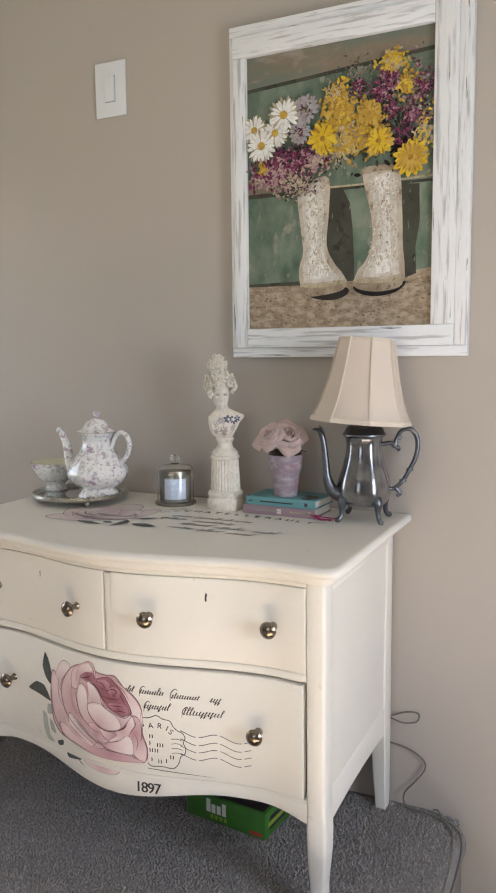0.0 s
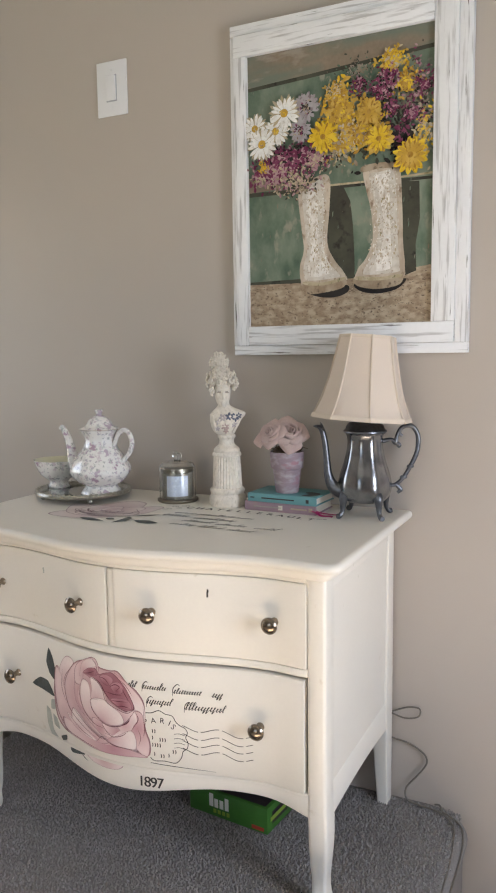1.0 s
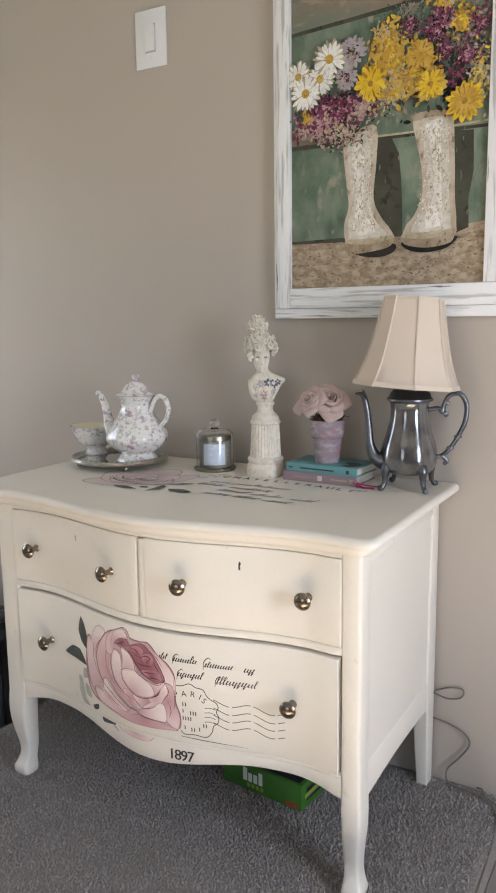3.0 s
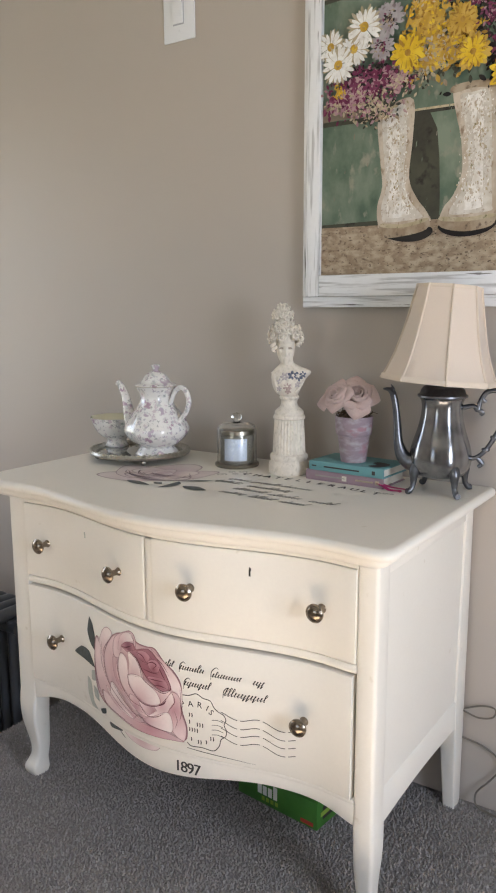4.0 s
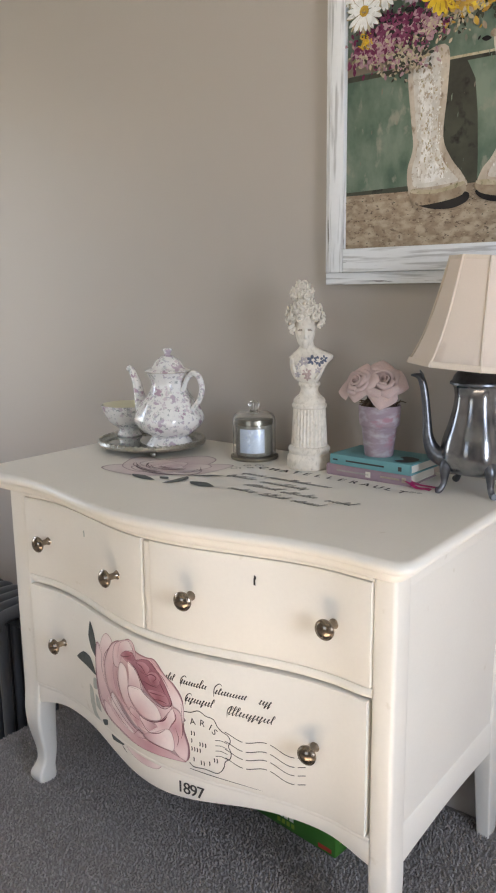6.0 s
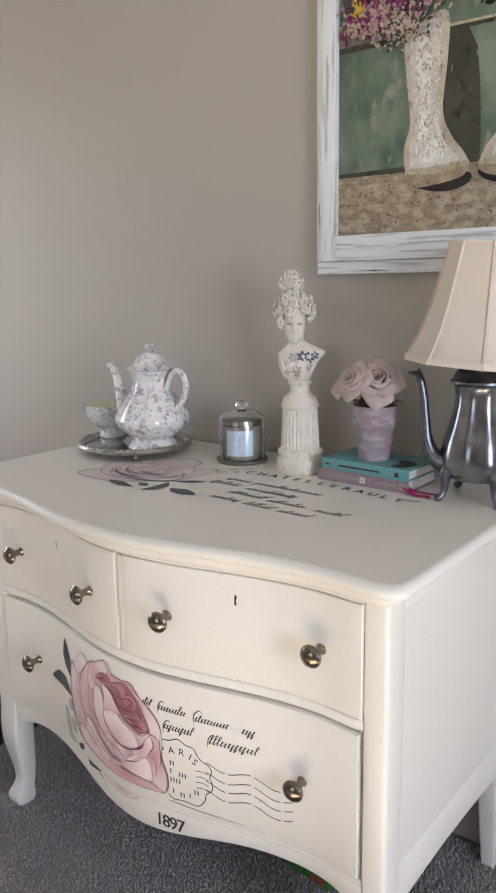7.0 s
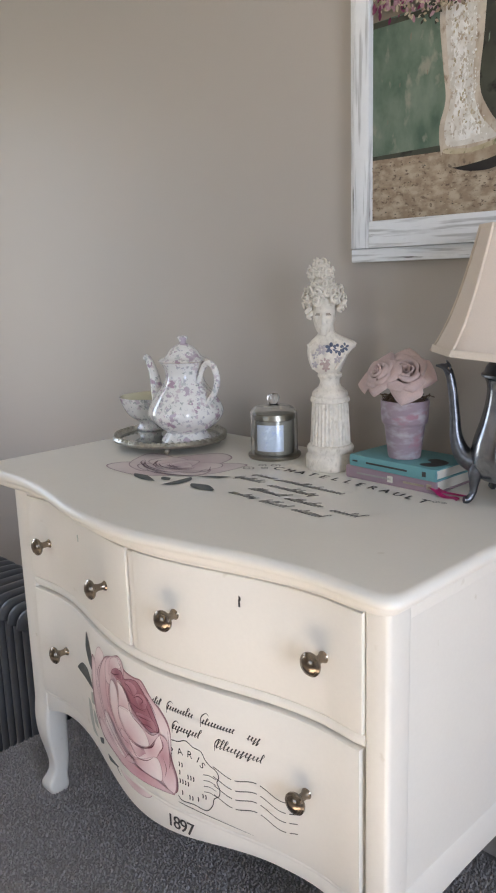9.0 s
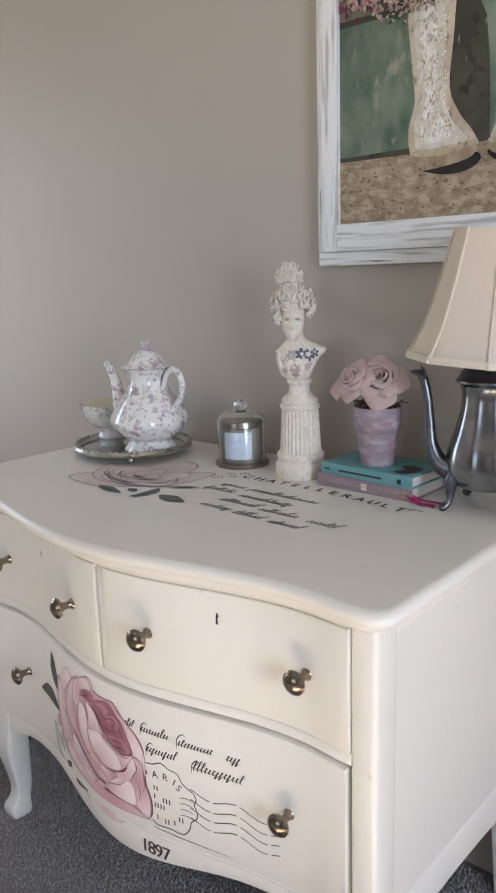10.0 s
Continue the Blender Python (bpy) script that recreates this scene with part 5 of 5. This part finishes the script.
# ---------------------------------------------------------------- on the wall
def picture():
    x0, x1, z0, z1, yb, yf = -.925, -.282, 1.226, 2.102, 2.0265, 1.990
    p = thing("picture", "print of flower-filled boots in a distressed white window frame", "picture", (x0, yb, z0))
    w, h, d = x1 - x0, z1 - z0, yf - yb

    def bar(name, a0, a1, b0, b1, front, mat, label=""):
        return part(name, box(a0, a1, front, 0, b0, b1, .002), mat, p, label)
    bar("outer_strip", 0, w, 0, .026, d + .010, DISTRESSED)
    bar("outer_strip", w - .032, w, .0265, h - .030, d + .008, DISTRESSED_UP)
    bar("outer_strip", 0, .012, .0265, h - .030, d + .008, DISTRESSED_UP)
    bar("outer_strip", 0, w, h - .0295, h, d + .008, DISTRESSED)
    bar("rail", .050, w - .033, .0265, .078, d, DISTRESSED, "distressed white lower rail")
    bar("stile", .0125, .0495, .0265, h - .085, d + .001, DISTRESSED_UP, "distressed white upright")
    bar("stile", w - .090, w - .0325, .0785, h - .030, d + .001, DISTRESSED_UP, "distressed white upright")
    bar("rail", .0125, w - .0905, h - .0845, h - .030, d, DISTRESSED, "distressed white upper rail")

    # the print: flat painted shapes laid one over the other, all in one sheet
    ax0, ax1, az0, az1 = .050, w - .090, .078, h - .085
    sw, sh = ax1 - ax0, az1 - az0
    mats = [ART_GREEN, ART_OLD, ART_GROUND, ART_BOOT, ART_SOLE, ART_DARK, ART_SHADE, ART_YELLOW, ART_GOLD, ART_PURPLE, ART_MAUVE, ART_WHITE, ART_CREAM, ART_PALE, ART_AMBER, ART_BONE, ART_LILAC]
    GREEN, OLD, GROUND, BOOT, SOLE, DARK, SHADY, YELLOW, GOLD, PURPLE, MAUVE, WHITE, CREAM, PALE, AMBER, BONE, LILAC = range(17)
    bm = bmesh.new()
    rnd = random.Random(21)
    level = [0]

    def shape(slot, pts, curved=True):
        level[0] += 1
        flat_shape(bm, [(ax0 + sw * min(1, max(0, u)), az0 + sh * min(1, max(0, v))) for u, v in zip(pts[::2], pts[1::2])], level[0] * 1.3e-6, slot, curved)
    # boards and ground
    shape(GREEN, [0, 0, 1, 0, 1, 1, 0, 1], False)
    shape(OLD, [0, .885, .35, .90, 1, .93, 1, 1, 0, 1], False)
    shape(SHADY, [0, .875, .35, .888, 1, .918, 1, .932, .35, .902, 0, .888], False)
    shape(OLD, [0, .505, .2, .51, .2, .56, 0, .56], False)
    shape(SHADY, [0, .490, 1, .488, 1, .498, 0, .505], False)
    shape(CREAM, [.42, .500, .72, .498, 1, .505, 1, .512, .72, .505, .42, .507], False)
    shape(GROUND, [0, 0, 1, 0, 1, .20, .86, .185, .84, .165, .3, .165, 0, .165], False)
    shape(SHADY, [0, .160, .3, .158, .55, .165, .86, .175, .86, .182, .55, .176, 0, .170], False)
    shape(SHADY, [.44, .49, .540, .49, .575, .44, .590, .35, .598, .24, .600, .165, .50, .165, .43, .30], False)
    shape(SHADY, [.83, .49, .93, .485, .935, .36, .915, .27, .92, .18, .84, .16, .85, .30], False)
    for k in range(90):
        u, v, r = rnd.random(), rnd.uniform(.01, .13), rnd.uniform(.003, .008)
        shape(rnd.choice((GROUND, SOLE, SOLE, CREAM)), [u - r, v, u, v + r * .25, u + r, v, u, v - r * .25])
    for k in range(220):
        u, v, r = rnd.random(), rnd.uniform(.17, .87), rnd.uniform(.002, .012)
        shape(rnd.choice((GREEN, GREEN, GREEN, OLD)), [u - r * .25, v - r, u + r * .2, v - r * .4, u + r * .25, v + r, u - r * .2, v + r * .5], False)
    # boots
    shape(BOOT, [.29, .50, .37, .535, .46, .535, .462, .42, .45, .30, .49, .235, .54, .19, .545, .155, .33, .145, .30, .165, .295, .22, .318, .28, .305, .36])
    shape(SOLE, [.318, .155, .43, .148, .545, .165, .542, .135, .43, .118, .33, .118])
    shape(BOOT, [.645, .545, .73, .55, .825, .545, .845, .42, .852, .28, .862, .20, .84, .155, .62, .155, .615, .195, .66, .235, .695, .30, .685, .40, .66, .47])
    shape(SOLE, [.605, .165, .73, .158, .845, .165, .838, .135, .72, .122, .612, .138])
    shape(SOLE, [.64, .535, .73, .542, .83, .535, .828, .556, .73, .562, .64, .556])
    def flecks(n, slots, size, place, tall=1.0):
        for k in range(n):
            u, v = place()
            r, t = rnd.uniform(.4, 1.3) * size, rnd.uniform(0, 6.28)
            c, q = math.cos(t) * r, math.sin(t) * r
            shape(rnd.choice(slots), [u + c, v + q * tall * .67, u - q * .6, v + c * tall * .4, u - c, v - q * tall * .67, u + q * .6, v - c * tall * .4], False)

    def in_boot(mid, wide, low, high):
        def place():
            v = rnd.uniform(low, high)
            lean = .05 * max(0, (.28 - v) / .1) * (1 if mid < .5 else -1)
            return mid + lean + min(1.7, max(-1.7, rnd.gauss(0, 1))) * wide, v
        return place
    # pale worn faces of the boots, brightest down the middle
    shape(PALE, [.312, .50, .37, .522, .425, .52, .432, .42, .424, .31, .452, .235, .505, .19, .51, .172, .345, .165, .318, .19, .318, .225, .338, .28, .325, .36])
    shape(BONE, [.335, .49, .37, .505, .392, .50, .398, .42, .394, .33, .408, .25, .455, .20, .44, .182, .365, .178, .345, .20, .345, .23, .358, .28, .350, .36])
    shape(PALE, [.675, .525, .73, .53, .80, .525, .818, .42, .826, .28, .835, .20, .82, .178, .66, .175, .650, .195, .69, .235, .722, .30, .712, .40, .69, .47])
    shape(BONE, [.705, .515, .74, .522, .772, .515, .782, .42, .788, .30, .795, .21, .78, .19, .70, .186, .69, .20, .72, .24, .750, .30, .742, .40, .72, .47])
    flecks(240, (WHITE, BONE, BONE), .005, in_boot(.385, .028, .18, .50), 1.6)
    flecks(260, (WHITE, BONE, BONE), .005, in_boot(.760, .034, .20, .53), 1.6)
    flecks(260, (BOOT, CREAM, PALE, PALE), .006, in_boot(.385, .034, .19, .50), 1.6)
    flecks(300, (BOOT, CREAM, PALE, PALE), .006, in_boot(.755, .042, .21, .52), 1.6)
    flecks(700, (CREAM, SOLE, GROUND, GROUND, SHADY), .005, lambda: (rnd.random(), .15 * rnd.random() ** .7), .5)
    shape(DARK, [.325, .128, .40, .104, .50, .100, .565, .118, .56, .142, .45, .140])
    shape(DARK, [.600, .145, .63, .118, .72, .106, .82, .118, .872, .150, .84, .155, .72, .148])
    shape(SOLE, [.318, .160, .43, .152, .545, .170, .542, .135, .43, .118, .33, .118])
    shape(SOLE, [.605, .170, .73, .162, .845, .170, .838, .135, .72, .122, .612, .138])
    shape(CREAM, [.325, .162, .43, .156, .54, .171, .54, .160, .43, .145, .325, .150])
    shape(CREAM, [.61, .171, .73, .164, .84, .171, .84, .160, .73, .152, .612, .158])

    def blossom(u, v, r, n, slot, eye, eye_r=.3, fat=.5, squash=sw / sh):
        for k in range(n):
            a = 2 * math.pi * k / n + rnd.uniform(-.1, .1)
            q = r * rnd.uniform(.88, 1.1)
            c, s = math.cos(a), math.sin(a) * squash
            c2, s2 = -math.sin(a) * fat * math.pi / n * 1.2, math.cos(a) * fat * math.pi / n * 1.2 * squash
            shape(slot, [u + c * q * .15, v + s * q * .15, u + c * q * .7 + c2 * q, v + s * q * .7 + s2 * q, u + c * q, v + s * q, u + c * q * .7 - c2 * q, v + s * q * .7 - s2 * q])
        if eye is not None:
            shape(eye, sum(([u + eye_r * r * math.cos(b), v + eye_r * r * math.sin(b) * squash] for b in (0, 1.05, 2.1, 3.14, 4.2, 5.24)), []))

    def spray(u, v, ru, rv, n, slots, size=.018):
        for k in range(n):
            a, q = rnd.uniform(0, 6.28), min(1.45, abs(rnd.gauss(0, .62)))
            x, y, r, t = u + ru * q * math.cos(a), v + rv * q * math.sin(a), rnd.uniform(.4, 1.2) * size, rnd.uniform(0, 6.28)
            c, s = math.cos(t), math.sin(t)
            shape(rnd.choice(slots), [x + c * r, y + s * r * .7, x - s * r * .5, y + c * r * .35, x - c * r, y - s * r * .7, x + s * r * .5, y - c * r * .35])
    # foliage, sprays, then flowers
    spray(.72, .70, .24, .12, 420, (DARK, SHADY, SHADY, GREEN), .018)
    spray(.85, .64, .09, .08, 260, (DARK, DARK, PURPLE), .016)
    spray(.45, .60, .18, .05, 200, (SHADY, GREEN, CREAM, OLD), .012)
    spray(.92, .80, .10, .10, 420, (PURPLE, MAUVE, OLD, SHADY, OLD), .011)
    spray(.62, .885, .12, .045, 220, (OLD, SHADY, OLD, GREEN), .008)
    spray(.52, .765, .08, .075, 520, (GOLD, GOLD, YELLOW, GOLD, AMBER, GOLD), .017)
    spray(.50, .83, .05, .03, 120, (GOLD, CREAM), .008)
    spray(.57, .66, .13, .065, 620, (GOLD, CREAM, GOLD, GOLD, YELLOW, AMBER, SOLE, GOLD), .016)
    spray(.67, .725, .08, .05, 320, (GOLD, GOLD, YELLOW, AMBER), .016)
    spray(.79, .895, .06, .035, 320, (GOLD, GOLD, YELLOW, YELLOW, CREAM), .012)
    spray(.86, .82, .07, .05, 260, (GOLD, YELLOW, AMBER, AMBER), .010)
    spray(.95, .64, .05, .09, 360, (GOLD, GOLD, YELLOW, CREAM, OLD), .013)
    for u, v in ((.63, .835), (.77, .85), (.73, .80), (.78, .81), (.96, .80), (.90, .71), (.80, .74)):
        spray(u, v, .046, .030, 150, (PURPLE, PURPLE, MAUVE, PURPLE, DARK), .010)
    spray(.25, .605, .15, .055, 900, (PURPLE, MAUVE, PURPLE, PURPLE, DARK), .015)
    spray(.15, .555, .12, .045, 520, (PURPLE, MAUVE, PURPLE, MAUVE, CREAM), .014)
    spray(.40, .60, .06, .035, 160, (MAUVE, CREAM, MAUVE), .010)
    spray(.30, .515, .10, .036, 460, (CREAM, CREAM, MAUVE, SHADY, SOLE), .012)
    spray(.10, .590, .03, .02, 70, (GOLD, YELLOW), .008)
    for u, v, r, eye in ((.31, .705, .065, PURPLE), (.34, .785, .075, PURPLE)):
        blossom(u, v, r, 15, LILAC, None, .3, .55)
        blossom(u, v, r * .9, 13, LILAC, None, .3, .40)
        spray(u, v, r * .5, r * .34, 60, (PURPLE, SOLE, DARK), .008)
    for u, v, r in ((.05, .735, .075), (.17, .715, .080), (.09, .675, .088), (.22, .775, .088)):
        blossom(u, v, r, 19, CREAM, None, .3, .45)
        blossom(u, v, r * .96, 17, WHITE, GOLD, .26, .50)
        spray(u, v, r * .2, r * .13, 14, (GOLD, SOLE, YELLOW), .006)
    for u, v, r, outer, inner in ((.435, .672, .085, YELLOW, YELLOW), (.73, .640, .080, GOLD, YELLOW), (.68, .735, .070, GOLD, GOLD), (.89, .572, .088, YELLOW, GOLD)):
        blossom(u, v, r, 15, outer, None, .2, .62)
        blossom(u, v, r * .86, 15, AMBER, None, .2, .34)
        blossom(u, v, r * .82, 13, inner, None, .2, .45)
        spray(u, v, r * .45, r * .30, 50, (outer, inner, AMBER, GOLD), .006)
        blossom(u, v, r * .42, 9, inner, AMBER, .4, .45)
    for f in bm.faces:
        f.normal_update()
    bmesh.ops.triangulate(bm, faces=[f for f in bm.faces if len(f.verts) > 4])
    for v in bm.verts:
        v.co = Vector((v.co.x, d + .014 - v.co.z, v.co.y))
    part("print", bm, mats, p, "printed picture of boots, daisies and yellow flowers", smooth=False)
    part("backing", box(ax0 - .004, ax1 + .004, d + .0145, -.001, az0 - .004, az1 + .004), PAGES, p)


def light_switch():
    s = thing("light_switch", "white rocker light switch in a rectangular plate", "light switch", (-1.3305, 2.028, 2.014))
    bm = box(-.053, .053, -.007, -.0005, -.0775, .0775, .0025)
    part("plate", bm, WHITE_PLASTIC, s)
    # surround greyed to paint in the shade round the white rocker
    part("surround", box(-.0185, .0185, -.0085, -.0072, -.038, .038, .0006), material("rocker_gap_shade", (0.42, 0.43, 0.46), 0.4, grain=30, vary=0.02), s)
    bm = box(-.0165, .0165, -.0125, -.0086, -.0345, .0345, .0012)
    for v in bm.verts:
        if v.co.y < -.0105:
            v.co.y -= .0045 * (v.co.z + .0345) / .069
    part("rocker", bm, WHITE_PLASTIC, s)
    for z in (-.052, .052):
        part("screw", screw_head(z), WHITE_PLASTIC, s)


def screw_head(z):
    bm = lathe([(.0032, 0), (.0028, .0012), (.001, .0014)], 12)
    bmesh.ops.transform(bm, matrix=pose(0, -.007, z, 90), verts=bm.verts)
    return bm


picture()
light_switch()

# ---------------------------------------------------------------- cord and box
bm = tube([(-.47, 2.012, .250), (-.43, 2.014, .240), (-.395, 2.016, .250), (-.392, 2.018, .272), (-.425, 2.018, .270), (-.47, 2.016, .250)], .0022, 8)
tube([(-.47, 2.014, .178), (-.42, 2.018, .168), (-.380, 2.018, .148), (-.370, 2.016, .122), (-.396, 2.014, .080), (-.424, 2.010, .042), (-.418, 2.000, .014), (-.380, 1.992, .011), (-.335, 1.985, .011), (-.300, 1.965, .009),
      (-.278, 1.930, .004), (-.268, 1.860, -.001), (-.262, 1.770, -.003), (-.258, 1.600, -.004), (-.258, 1.350, -.004), (-.256, 1.100, -.004)], .0024, 8, bm)
tube([(-.345, 2.012, .012), (-.330, 2.000, .020), (-.318, 1.985, .012), (-.300, 1.975, .012), (-.265, 1.955, .002), (-.250, 1.900, -.010), (-.246, 1.800, -.016), (-.245, 1.600, -.018)], .0024, 8, bm)
solo("power_cord", bm, CORD, "grey power cord looping down the wall onto the carpet", "cable")


def game_box():
    b = thing("game_box", "green printed game box on the carpet under the dresser", "box", (-.818, 1.795, .006), -6)
    part("carton", box(-.122, .122, -.075, .075, 0, .070, .0015), GREEN_BOX, b)
    part("lid_print", box(-.112, .112, -.066, .066, .0702, .0706), BOX_DARK, b, "dark printed lid")
    x = -.058
    for wide, tall in ((.013, .036), (.012, .024), (.012, .024), (.012, .034)):
        part("title_bar", box(x, x + wide, -.0756, -.0752, .026, .026 + tall), BOX_WHITE, b, "white title bars")
        x += .0165
    for i in range(4):
        part("subtitle_bar", box(-.045 + .014 * i, -.036 + .014 * i, -.0756, -.0752, .010, .021), BOX_LIME, b, "lime title bars")
    part("corner_print", box(.075, .112, -.0756, -.0752, .006, .016), BOX_RED, b)
    part("side_print", box(.1222, .1226, -.05, .03, .018, .052), BOX_DARK, b)
    part("side_stripe", box(.1227, .1231, -.06, .02, .028, .040), BOX_LIME, b)


game_box()
